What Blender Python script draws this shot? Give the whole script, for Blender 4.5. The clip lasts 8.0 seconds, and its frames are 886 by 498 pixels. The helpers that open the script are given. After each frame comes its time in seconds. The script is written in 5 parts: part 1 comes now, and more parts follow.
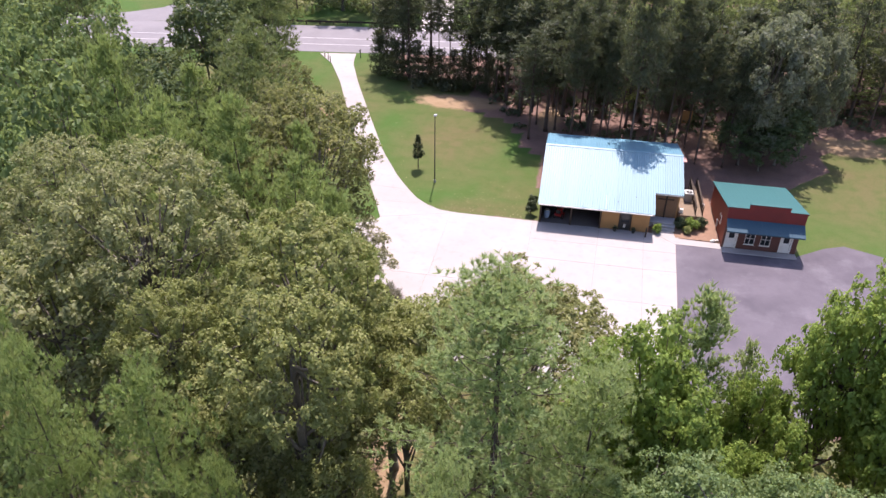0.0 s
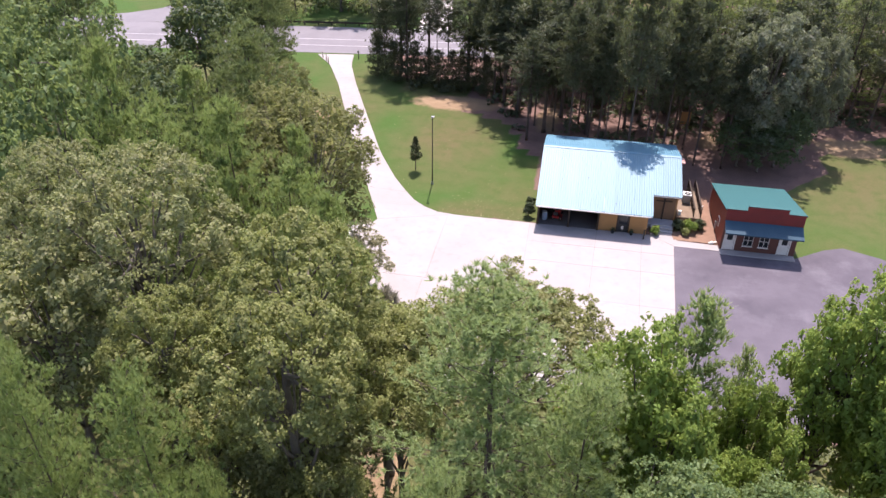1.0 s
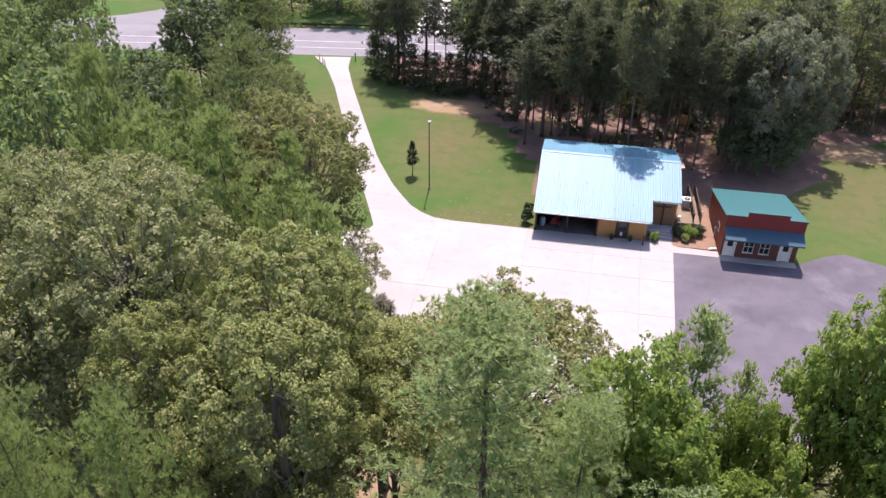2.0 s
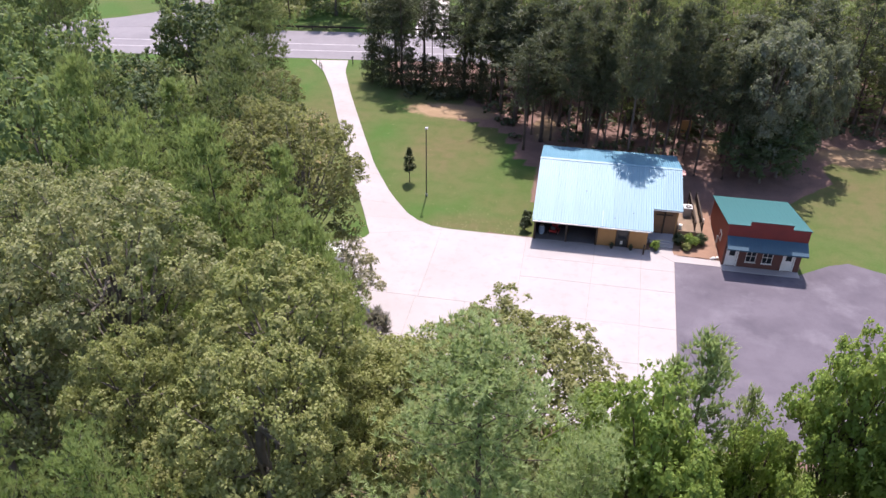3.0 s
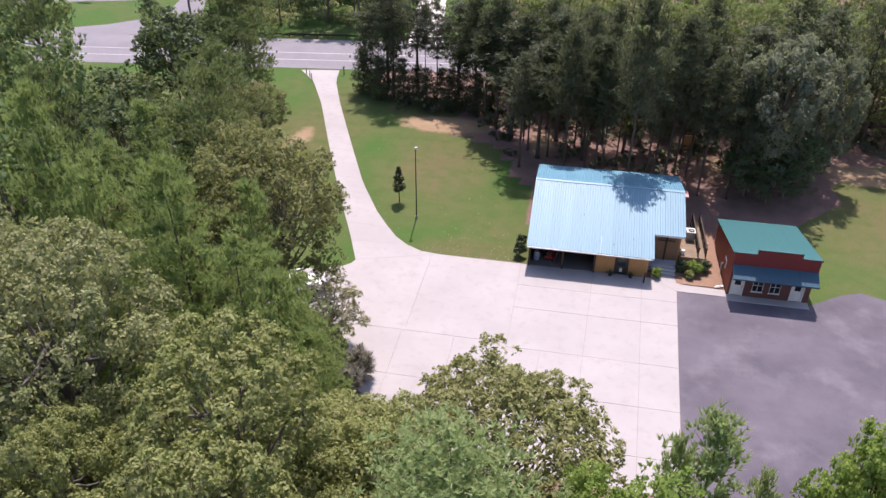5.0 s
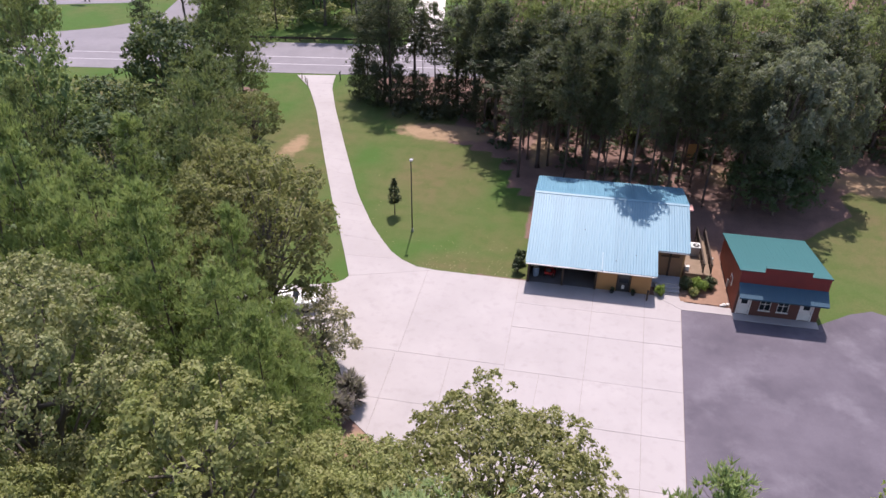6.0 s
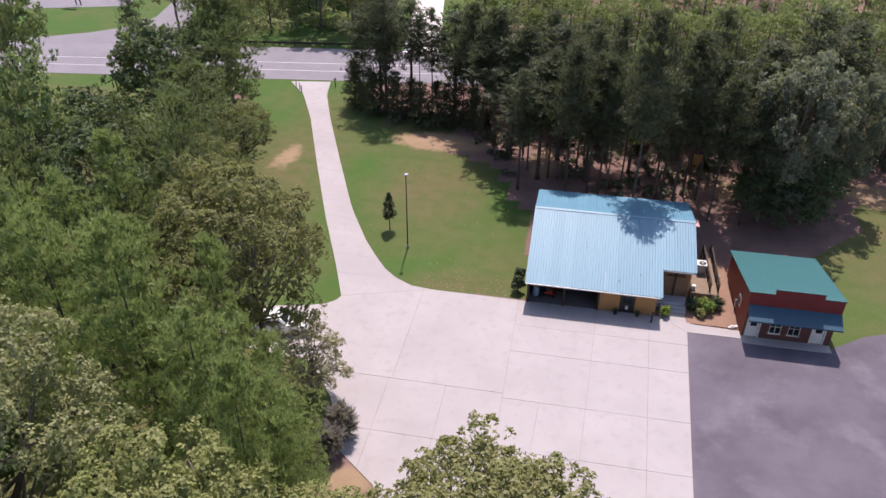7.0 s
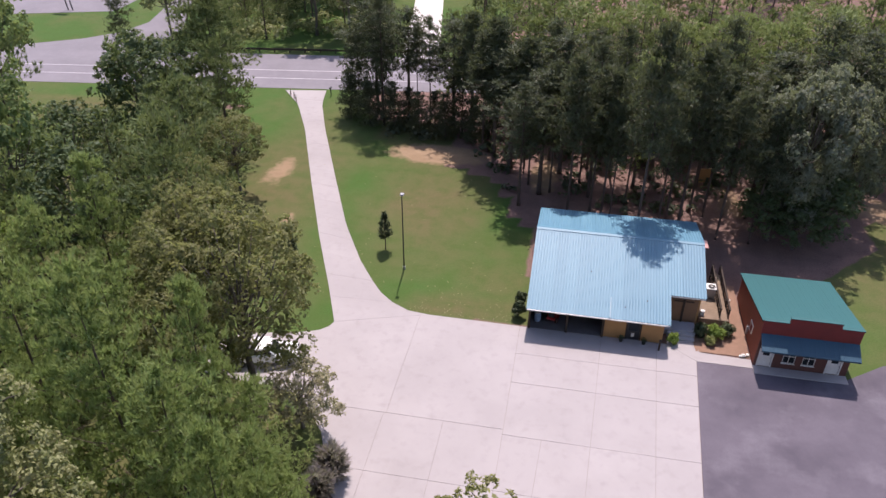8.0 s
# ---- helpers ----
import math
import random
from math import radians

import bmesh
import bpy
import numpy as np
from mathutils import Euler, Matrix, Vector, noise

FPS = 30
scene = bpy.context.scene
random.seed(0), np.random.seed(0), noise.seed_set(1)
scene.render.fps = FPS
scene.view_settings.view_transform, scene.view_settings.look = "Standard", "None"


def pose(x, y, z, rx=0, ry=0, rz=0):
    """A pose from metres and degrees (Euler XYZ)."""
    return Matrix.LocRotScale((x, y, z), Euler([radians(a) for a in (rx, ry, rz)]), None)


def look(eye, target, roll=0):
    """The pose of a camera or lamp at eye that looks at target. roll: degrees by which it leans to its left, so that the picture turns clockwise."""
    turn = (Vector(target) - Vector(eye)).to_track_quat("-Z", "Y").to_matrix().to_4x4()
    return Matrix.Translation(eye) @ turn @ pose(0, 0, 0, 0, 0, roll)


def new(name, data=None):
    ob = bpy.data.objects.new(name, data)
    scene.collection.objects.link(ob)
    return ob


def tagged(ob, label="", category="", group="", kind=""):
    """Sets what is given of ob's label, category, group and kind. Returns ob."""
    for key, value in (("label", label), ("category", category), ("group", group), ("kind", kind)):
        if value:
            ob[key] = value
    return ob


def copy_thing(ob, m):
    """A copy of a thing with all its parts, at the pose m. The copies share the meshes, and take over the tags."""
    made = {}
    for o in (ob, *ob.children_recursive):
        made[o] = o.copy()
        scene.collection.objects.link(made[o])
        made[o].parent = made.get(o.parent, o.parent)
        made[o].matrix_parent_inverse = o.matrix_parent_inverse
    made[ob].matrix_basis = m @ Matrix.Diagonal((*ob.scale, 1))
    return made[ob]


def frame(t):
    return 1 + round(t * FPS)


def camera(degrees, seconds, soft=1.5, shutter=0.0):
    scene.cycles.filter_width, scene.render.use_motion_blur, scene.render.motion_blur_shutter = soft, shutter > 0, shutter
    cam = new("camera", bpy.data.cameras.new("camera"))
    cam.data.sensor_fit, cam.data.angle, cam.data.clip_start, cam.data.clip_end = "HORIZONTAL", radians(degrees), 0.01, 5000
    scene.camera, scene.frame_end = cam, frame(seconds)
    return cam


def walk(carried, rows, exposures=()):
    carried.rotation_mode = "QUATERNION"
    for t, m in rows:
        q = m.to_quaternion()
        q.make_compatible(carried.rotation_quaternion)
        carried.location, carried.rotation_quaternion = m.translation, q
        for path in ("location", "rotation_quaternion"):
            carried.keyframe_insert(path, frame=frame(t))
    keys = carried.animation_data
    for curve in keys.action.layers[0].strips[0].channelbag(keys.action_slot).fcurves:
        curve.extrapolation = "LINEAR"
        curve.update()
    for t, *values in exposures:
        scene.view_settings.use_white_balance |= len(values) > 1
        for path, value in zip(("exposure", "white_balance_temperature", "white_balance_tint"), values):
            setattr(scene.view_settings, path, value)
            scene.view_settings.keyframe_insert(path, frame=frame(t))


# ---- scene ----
# The camera: a drone that glides forward over the trees and rises a little.
cam = camera(62.0, 8.0, soft=1.5)
PATH = [
    (0, (-0.087, 0.366, 40.012), (-0.391, 2.021, 38.931), 0.7),
    (0.5, (0.073, 0.417, 40.078), (-0.232, 2.072, 38.996), 0.7),
    (1, (0.157, 0.776, 40.124), (-0.148, 2.43, 39.042), 0.6),
    (1.5, (0.184, 1.293, 40.175), (-0.119, 2.947, 39.093), 0.6),
    (3, (0.218, 3.604, 40.396), (-0.086, 5.257, 39.311), 0.5),
    (3.5, (0.295, 4.652, 40.458), (-0.008, 6.305, 39.373), 0.5),
    (4, (0.368, 5.849, 40.528), (0.065, 7.501, 39.441), 0.4),
    (4.5, (0.419, 7.106, 40.579), (0.114, 8.757, 39.493), 0.4),
    (6, (0.458, 11.454, 40.824), (0.146, 13.1, 39.731), 0.3),
    (6.5, (0.404, 13.022, 40.864), (0.09, 14.667, 39.77), 0.2),
    (7, (0.227, 14.809, 40.871), (-0.086, 16.452, 39.775), 0.2),
    (7.5, (0.01, 16.573, 40.952), (-0.304, 18.216, 39.856), 0.2),
    (8, (-0.205, 18.492, 41.133), (-0.519, 20.132, 40.033), 0.1),
]
walk(cam, [(t, look(eye, target, roll)) for t, eye, target, roll in PATH], [(0, 0.86, 6750, 23), (3.5, 0.75, 6600, 21), (6, 0.48, 6650, 22), (8, 0.34, 6700, 23)])

# Daylight: a high sun behind the buildings, clear sky.
world = bpy.data.worlds.new("sky")
scene.world = world
world.use_nodes = True
wn = world.node_tree
wn.nodes.clear()
w_out = wn.nodes.new("ShaderNodeOutputWorld")
w_bg = wn.nodes.new("ShaderNodeBackground")
w_sky = wn.nodes.new("ShaderNodeTexSky")
w_sky.sky_type = "NISHITA"
w_sky.sun_disc = False
w_sky.sun_elevation = radians(62.8)
w_sky.sun_rotation = radians(-4.3)
w_sky.air_density = 1.2
w_sky.dust_density = 1.5
w_bg.inputs[1].default_value = 0.145
wn.links.new(w_sky.outputs[0], w_bg.inputs[0])
wn.links.new(w_bg.outputs[0], w_out.inputs[0])
sun_data = bpy.data.lights.new("sun", "SUN")
sun_data.energy = 4.35
sun_data.angle = radians(0.53)
sun_data.color = (1.0, 0.95, 0.88)
sun = new("sun", sun_data)
sun.matrix_world = look((-3.8, 51.2, 100), (0, 0, 0))

# ---------------------------------------------------------------- materials


def shader(name):
    m = bpy.data.materials.new(name)
    m.use_nodes = True
    nt = m.node_tree
    return m, nt, nt.nodes["Principled BSDF"]


def node(nt, kind, **inputs):
    n = nt.nodes.new(kind)
    for key, value in inputs.items():
        n.inputs[key.replace("_", " ")].default_value = value
    return n


def mix(nt, factor, a, b, mode="MIX"):
    """A colour mix; a, b and factor may be sockets or values."""
    n = nt.nodes.new("ShaderNodeMix")
    n.data_type, n.blend_type = "RGBA", mode
    for socket, value in ((n.inputs[0], factor), (n.inputs[6], a), (n.inputs[7], b)):
        if isinstance(value, bpy.types.NodeSocket):
            nt.links.new(value, socket)
        else:
            socket.default_value = value if isinstance(value, (int, float)) else (*value, 1)
    return n.outputs[2]


def ramp(nt, socket, lo, hi, a=0.0, b=1.0):
    n = nt.nodes.new("ShaderNodeMapRange")
    nt.links.new(socket, n.inputs[0])
    for i, v in enumerate((lo, hi, a, b)):
        n.inputs[i + 1].default_value = v
    return n.outputs[0]


def noisy(nt, scale, detail=4.0, rough=0.55, coords="Object", stretch=None):
    tc = nt.nodes.new("ShaderNodeTexCoord")
    n = node(nt, "ShaderNodeTexNoise", Scale=scale, Detail=detail, Roughness=rough)
    out = tc.outputs[coords]
    if stretch:
        mp = nt.nodes.new("ShaderNodeMapping")
        mp.inputs["Scale"].default_value = stretch
        nt.links.new(out, mp.inputs[0])
        out = mp.outputs[0]
    nt.links.new(out, n.inputs["Vector"])
    return n.outputs[0]


def bump(nt, bsdf, socket, strength=0.3, distance=0.02):
    b = node(nt, "ShaderNodeBump", Strength=strength, Distance=distance)
    nt.links.new(socket, b.inputs["Height"])
    nt.links.new(b.outputs[0], bsdf.inputs["Normal"])


def surface(name, base, dark, rough=0.7, big=0.4, fine=12.0, metal=0.0, relief=0.25, amount=0.7, piece=0.0, stretch=None, depth=0.01):
    """A weathered surface: large stains, fine grain, relief, and a slight change from piece to piece."""
    m, nt, p = shader(name)
    c = mix(nt, ramp(nt, noisy(nt, big, 5, 0.6), 0.35, 0.7, 0, amount), base, dark)
    grain = noisy(nt, fine, 3, 0.6, stretch=stretch)
    c = mix(nt, ramp(nt, grain, 0.3, 0.75, 0, amount * 0.6), c, dark)
    if piece:
        info = nt.nodes.new("ShaderNodeObjectInfo")
        c = mix(nt, ramp(nt, info.outputs["Random"], 0, 1, 0, piece), c, dark)
    nt.links.new(c, p.inputs["Base Color"])
    p.inputs["Roughness"].default_value = rough
    p.inputs["Metallic"].default_value = metal
    bump(nt, p, grain, relief, depth)
    return m


def leaf_material(name, light, dark, dry, translucent=0.52, spread=0.95):
    """Foliage: each leaf and each tree differs a little, and light shines through."""
    m, nt, p = shader(name)
    geo = nt.nodes.new("ShaderNodeNewGeometry")
    info = nt.nodes.new("ShaderNodeObjectInfo")
    c = mix(nt, ramp(nt, geo.outputs["Random Per Island"], 0, 1, 0, spread), light, dark)
    c = mix(nt, ramp(nt, noisy(nt, 0.9, 2), 0.4, 0.68, 0, 0.55), c, dry)
    c = mix(nt, ramp(nt, info.outputs["Random"], 0, 1, 0, 0.4), c, dark)
    nt.links.new(c, p.inputs["Base Color"])
    p.inputs["Roughness"].default_value = 0.55
    p.inputs["Specular IOR Level"].default_value = 0.25
    tr = nt.nodes.new("ShaderNodeBsdfTranslucent")
    nt.links.new(mix(nt, 0.4, c, (0.36, 0.42, 0.11)), tr.inputs[0])
    ms = nt.nodes.new("ShaderNodeMixShader")
    ms.inputs[0].default_value = translucent
    nt.links.new(p.outputs[0], ms.inputs[1])
    nt.links.new(tr.outputs[0], ms.inputs[2])
    nt.links.new(ms.outputs[0], nt.nodes["Material Output"].inputs[0])
    return m


def ground_material():
    m, nt, p = shader("ground_cover")
    at = nt.nodes.new("ShaderNodeAttribute")
    at.attribute_name = "cover"
    sep = nt.nodes.new("ShaderNodeSeparateColor")
    nt.links.new(at.outputs["Color"], sep.inputs[0])
    big, mid, fine = noisy(nt, 0.09, 4, 0.6), noisy(nt, 0.6, 4, 0.6), noisy(nt, 7.0, 3, 0.65)
    grass = mix(nt, ramp(nt, big, 0.40, 0.68), (0.06, 0.125, 0.029), (0.118, 0.124, 0.05))
    grass = mix(nt, sep.outputs[2], grass, (0.145, 0.118, 0.06))
    grass = mix(nt, ramp(nt, mid, 0.42, 0.75, 0, 0.6), grass, (0.056, 0.105, 0.020))
    grass = mix(nt, ramp(nt, fine, 0.35, 0.75, 0, 0.6), grass, (0.050, 0.075, 0.022))
    straw = mix(nt, ramp(nt, mid, 0.35, 0.7), (0.20, 0.122, 0.108), (0.12, 0.076, 0.07))
    straw = mix(nt, ramp(nt, fine, 0.4, 0.7, 0, 0.7), straw, (0.27, 0.18, 0.145))
    dirt_sun = mix(nt, ramp(nt, mid, 0.35, 0.7), (0.33, 0.23, 0.155), (0.25, 0.17, 0.11))
    dirt_sun = mix(nt, ramp(nt, fine, 0.4, 0.7, 0, 0.5), dirt_sun, (0.24, 0.18, 0.09))

    def edge(s):
        a = nt.nodes.new("ShaderNodeMath")
        a.operation = "MULTIPLY_ADD"
        nt.links.new(mid, a.inputs[0])
        a.inputs[1].default_value = 0.9
        nt.links.new(s, a.inputs[2])
        return ramp(nt, a.outputs[0], 0.8, 1.05)

    c = mix(nt, edge(sep.outputs[0]), grass, straw)
    c = mix(nt, edge(sep.outputs[1]), c, dirt_sun)
    nt.links.new(c, p.inputs["Base Color"])
    p.inputs["Roughness"].default_value = 0.95
    p.inputs["Specular IOR Level"].default_value = 0.15
    bump(nt, p, fine, 0.6, 0.05)
    return m


def concrete_material(name, base, dark, stain, mottle=0.75, blotch=1.1):
    m, nt, p = shader(name)
    tc = nt.nodes.new("ShaderNodeNewGeometry")
    info = nt.nodes.new("ShaderNodeObjectInfo")

    def world_noise(scale, detail, rough):
        n = node(nt, "ShaderNodeTexNoise", Scale=scale, Detail=detail, Roughness=rough)
        nt.links.new(tc.outputs["Position"], n.inputs["Vector"])
        return n.outputs[0]

    big, mid, fine = world_noise(0.16, 5, 0.6), world_noise(blotch, 5, 0.6), world_noise(18, 3, 0.6)
    c = mix(nt, ramp(nt, big, 0.40, 0.66, 0, mottle), base, dark)
    c = mix(nt, ramp(nt, mid, 0.52, 0.75, 0, 0.55), c, stain)
    c = mix(nt, ramp(nt, fine, 0.4, 0.8, 0, 0.35), c, dark)
    c = mix(nt, ramp(nt, info.outputs["Random"], 0, 1, 0, 0.35), c, dark)
    nt.links.new(c, p.inputs["Base Color"])
    p.inputs["Roughness"].default_value = 0.85
    bump(nt, p, fine, 0.2, 0.01)
    return m


M = {}
M["ground"] = ground_material()
M["concrete"] = concrete_material("concrete", (0.375, 0.345, 0.348), (0.315, 0.288, 0.29), (0.265, 0.24, 0.24))
M["pale_concrete"] = concrete_material("pale_concrete", (0.62, 0.59, 0.58), (0.54, 0.51, 0.5), (0.48, 0.45, 0.44))
M["joint"] = surface("joint_filler", (0.26, 0.23, 0.22), (0.19, 0.17, 0.16))
M["asphalt"] = concrete_material("asphalt", (0.135, 0.117, 0.146), (0.064, 0.054, 0.074), (0.25, 0.228, 0.265), 0.85, 0.22)
M["road"] = concrete_material("road_asphalt", (0.205, 0.19, 0.213), (0.16, 0.147, 0.168), (0.245, 0.228, 0.25))
M["paint"] = surface("road_paint", (0.50, 0.48, 0.50), (0.32, 0.30, 0.33), amount=0.8)
M["roof_blue"] = surface("blue_metal_roof", (0.135, 0.298, 0.392), (0.092, 0.228, 0.318), rough=0.5, metal=0.0, big=0.25, fine=2.0, relief=0.05, amount=0.6, piece=0.7, stretch=(6, 0.6, 1))
M["roof_teal"] = surface("teal_metal_roof", (0.008, 0.104, 0.113), (0.007, 0.086, 0.093), rough=0.7, metal=0.0, big=0.4, fine=3.0, relief=0.05, amount=0.5, piece=0.25, stretch=(5, 0.6, 1))
M["awning_blue"] = surface("blue_metal_awning", (0.022, 0.078, 0.125), (0.017, 0.062, 0.10), rough=0.6, big=0.4, fine=3.0, relief=0.05, amount=0.5, piece=0.25, stretch=(5, 0.6, 1))
# Darker than the tan siding: carries the shade under the roof corner.
M["shaded_board"] = surface("shaded_brown_boards", (0.27, 0.155, 0.085), (0.18, 0.10, 0.055), rough=0.75, big=0.8, fine=8, stretch=(8, 8, 1), piece=0.35)
# Bay floor, darker than the apron.
M["dark_floor"] = surface("dark_bay_concrete", (0.19, 0.17, 0.175), (0.12, 0.105, 0.11), rough=0.85, big=0.6)
M["roof_patch"] = surface("bare_metal_strip", (0.30, 0.42, 0.49), (0.24, 0.35, 0.42), rough=0.55, metal=0.0)
M["trim_white"] = surface("white_painted_trim", (0.78, 0.76, 0.73), (0.55, 0.5, 0.45), rough=0.5, big=1.5, amount=0.5)
M["red"] = surface("red_painted_siding", (0.21, 0.027, 0.022), (0.14, 0.02, 0.018), rough=0.65, big=0.8, fine=6, stretch=(1, 1, 8), piece=0.35)
M["red_side"] = surface("rust_red_painted_siding", (0.26, 0.05, 0.025), (0.18, 0.033, 0.02), rough=0.65, big=0.8, fine=6, stretch=(1, 1, 8), piece=0.35)
M["brick"] = surface("dark_red_brown_boards", (0.14, 0.055, 0.042), (0.09, 0.036, 0.03), rough=0.8, big=1.2, fine=9, piece=0.4)
M["tan"] = surface("tan_wood_siding", (0.42, 0.225, 0.088), (0.32, 0.17, 0.066), rough=0.7, big=0.8, fine=8, stretch=(8, 8, 1), piece=0.35)
M["wood"] = surface("weathered_wood", (0.30, 0.215, 0.15), (0.18, 0.13, 0.09), rough=0.85, big=1, fine=10, piece=0.45)
M["dark_wood"] = surface("dark_wood", (0.055, 0.035, 0.025), (0.03, 0.02, 0.015), rough=0.8)
M["dark"] = surface("dark_interior", (0.15, 0.13, 0.135), (0.10, 0.085, 0.09), rough=0.9)
M["black"] = surface("black_metal", (0.03, 0.03, 0.033), (0.018, 0.018, 0.02), rough=0.5)
M["grey_metal"] = surface("grey_metal", (0.38, 0.38, 0.40), (0.28, 0.28, 0.30), rough=0.45, metal=0.5)
M["white_metal"] = surface("white_enamel", (0.78, 0.77, 0.75), (0.62, 0.61, 0.6), rough=0.35, amount=0.4)
M["bark"] = surface("brown_bark", (0.12, 0.088, 0.075), (0.065, 0.047, 0.04), rough=0.95, big=1.2, fine=7, relief=0.8, stretch=(1, 1, 0.25), depth=0.04)
M["bark_grey"] = surface("grey_bark", (0.17, 0.145, 0.125), (0.09, 0.078, 0.068), rough=0.95, big=1.2, fine=7, relief=0.7, stretch=(1, 1, 0.3), depth=0.04)
M["bark_pale"] = surface("bleached_bark", (0.46, 0.43, 0.38), (0.3, 0.28, 0.25), rough=0.9, fine=7, stretch=(1, 1, 0.3))
M["mulch"] = surface("orange_brown_mulch", (0.30, 0.18, 0.125), (0.19, 0.115, 0.08), rough=0.95, big=0.8, fine=14, relief=0.8, depth=0.04)
M["step_stone"] = surface("grey_step_concrete", (0.36, 0.36, 0.39), (0.27, 0.27, 0.29), rough=0.85)
M["rubber"] = surface("tyre_rubber", (0.02, 0.02, 0.02), (0.012, 0.012, 0.012), rough=0.85)
M["car_white"] = surface("white_car_paint", (0.80, 0.80, 0.79), (0.72, 0.72, 0.71), rough=0.2, amount=0.2, relief=0.0)
M["red_enamel"] = surface("red_enamel", (0.42, 0.03, 0.03), (0.3, 0.02, 0.02), rough=0.4)
M["blue_plastic"] = surface("pale_blue_plastic", (0.25, 0.34, 0.48), (0.18, 0.25, 0.36), rough=0.5)
M["litter"] = surface("dry_leaf", (0.32, 0.27, 0.16), (0.24, 0.19, 0.11), rough=0.8)
M["pink"] = surface("faded_pink_paint", (0.62, 0.33, 0.30), (0.5, 0.25, 0.23), rough=0.6)


def glass_material():
    m, nt, p = shader("window_glass")
    p.inputs["Base Color"].default_value = (0.02, 0.024, 0.028, 1)
    p.inputs["Roughness"].default_value = 0.08
    p.inputs["IOR"].default_value = 1.5
    return m


M["glass"] = glass_material()
M["oak_leaf"] = leaf_material("oak_leaves", (0.42, 0.45, 0.18), (0.15, 0.18, 0.064), (0.37, 0.34, 0.155), 0.44, 0.9)
M["olive_leaf"] = leaf_material("olive_oak_leaves", (0.35, 0.375, 0.18), (0.125, 0.15, 0.068), (0.34, 0.315, 0.175), 0.42, 0.9)
M["maple_leaf"] = leaf_material("bright_green_leaves", (0.31, 0.44, 0.10), (0.12, 0.205, 0.046), (0.32, 0.37, 0.09), 0.5, 0.8)
M["grey_leaf"] = leaf_material("grey_green_leaves", (0.25, 0.275, 0.212), (0.105, 0.13, 0.096), (0.25, 0.255, 0.20), 0.44, 0.85)
M["brown_leaf"] = leaf_material("brownish_leaves", (0.27, 0.28, 0.122), (0.135, 0.152, 0.064), (0.28, 0.245, 0.122))
M["purple_leaf"] = leaf_material("mauve_shrub_leaves", (0.46, 0.39, 0.45), (0.24, 0.21, 0.22), (0.34, 0.31, 0.28))
M["pine_needle"] = leaf_material("pine_needles", (0.42, 0.52, 0.235), (0.22, 0.315, 0.135), (0.39, 0.41, 0.20), 0.54, 0.75)
M["pine_lime"] = leaf_material("young_pine_needles", (0.30, 0.41, 0.15), (0.15, 0.225, 0.075), (0.31, 0.33, 0.15), 0.5, 0.65)
M["pine_mid"] = leaf_material("green_pine_needles", (0.165, 0.22, 0.09), (0.085, 0.125, 0.055), (0.18, 0.20, 0.08), 0.35)
# Dark needles: the unlit near side of the front pines is in the colour.
M["pine_shaded"] = leaf_material("shaded_pine_needles", (0.105, 0.128, 0.08), (0.052, 0.07, 0.048), (0.12, 0.11, 0.066), 0.25, 0.8)
M["bronze_leaf"] = leaf_material("bronze_olive_leaves", (0.31, 0.32, 0.135), (0.13, 0.145, 0.055), (0.31, 0.285, 0.13), 0.42, 0.8)
M["wood_leaf"] = leaf_material("mid_green_leaves", (0.21, 0.305, 0.13), (0.09, 0.15, 0.058), (0.23, 0.27, 0.115), 0.45, 0.8)
# Yellowish needles: sunlight on the pines farther back is in the colour.
M["pine_sunlit"] = leaf_material("sunlit_pine_needles", (0.255, 0.325, 0.125), (0.13, 0.18, 0.066), (0.26, 0.27, 0.11), 0.42, 0.8)
M["dark_leaf"] = leaf_material("dark_green_leaves", (0.10, 0.155, 0.075), (0.05, 0.085, 0.042), (0.11, 0.13, 0.065), 0.35, 0.7)
# The whitish tone paints glints on the sparse oak's light leaves.
M["glint_leaf"] = leaf_material("olive_leaves_with_glints", (0.55, 0.50, 0.36), (0.14, 0.145, 0.08), (0.42, 0.37, 0.26))
M["juniper"] = leaf_material("dark_evergreen_sprays", (0.08, 0.105, 0.052), (0.045, 0.066, 0.034), (0.065, 0.074, 0.038), 0.1)

# ---------------------------------------------------------------- mesh helpers


def empty(name, place=(0, 0, 0), turn=0.0):
    ob = new(name)
    ob.empty_display_size = 0.3
    ob.matrix_basis = pose(*place, 0, 0, turn)
    return ob


def mesh_of(bm, name, material, smooth=False):
    me = bpy.data.meshes.new(name)
    bm.normal_update()
    bm.to_mesh(me)
    bm.free()
    me.materials.append(material)
    if smooth:
        me.polygons.foreach_set("use_smooth", [True] * len(me.polygons))
    return me


def part(name, bm, material, parent, label="", smooth=False):
    """One mesh object under a thing or a part."""
    me = bm if isinstance(bm, bpy.types.Mesh) else mesh_of(bm, name, material, smooth)
    ob = new(name, me)
    if parent:
        ob.parent = parent
    return tagged(ob, label)


def box(x0, y0, z0, x1, y1, z1, bevel=0.0, bm=None):
    own = bmesh.new()
    bmesh.ops.create_cube(own, size=1, matrix=Matrix.Translation(((x0 + x1) / 2, (y0 + y1) / 2, (z0 + z1) / 2)) @ Matrix.Diagonal((abs(x1 - x0), abs(y1 - y0), abs(z1 - z0), 1)))
    if bevel:
        bmesh.ops.bevel(own, geom=own.edges[:], offset=bevel, segments=1, affect="EDGES")
    return merged(bm, own)


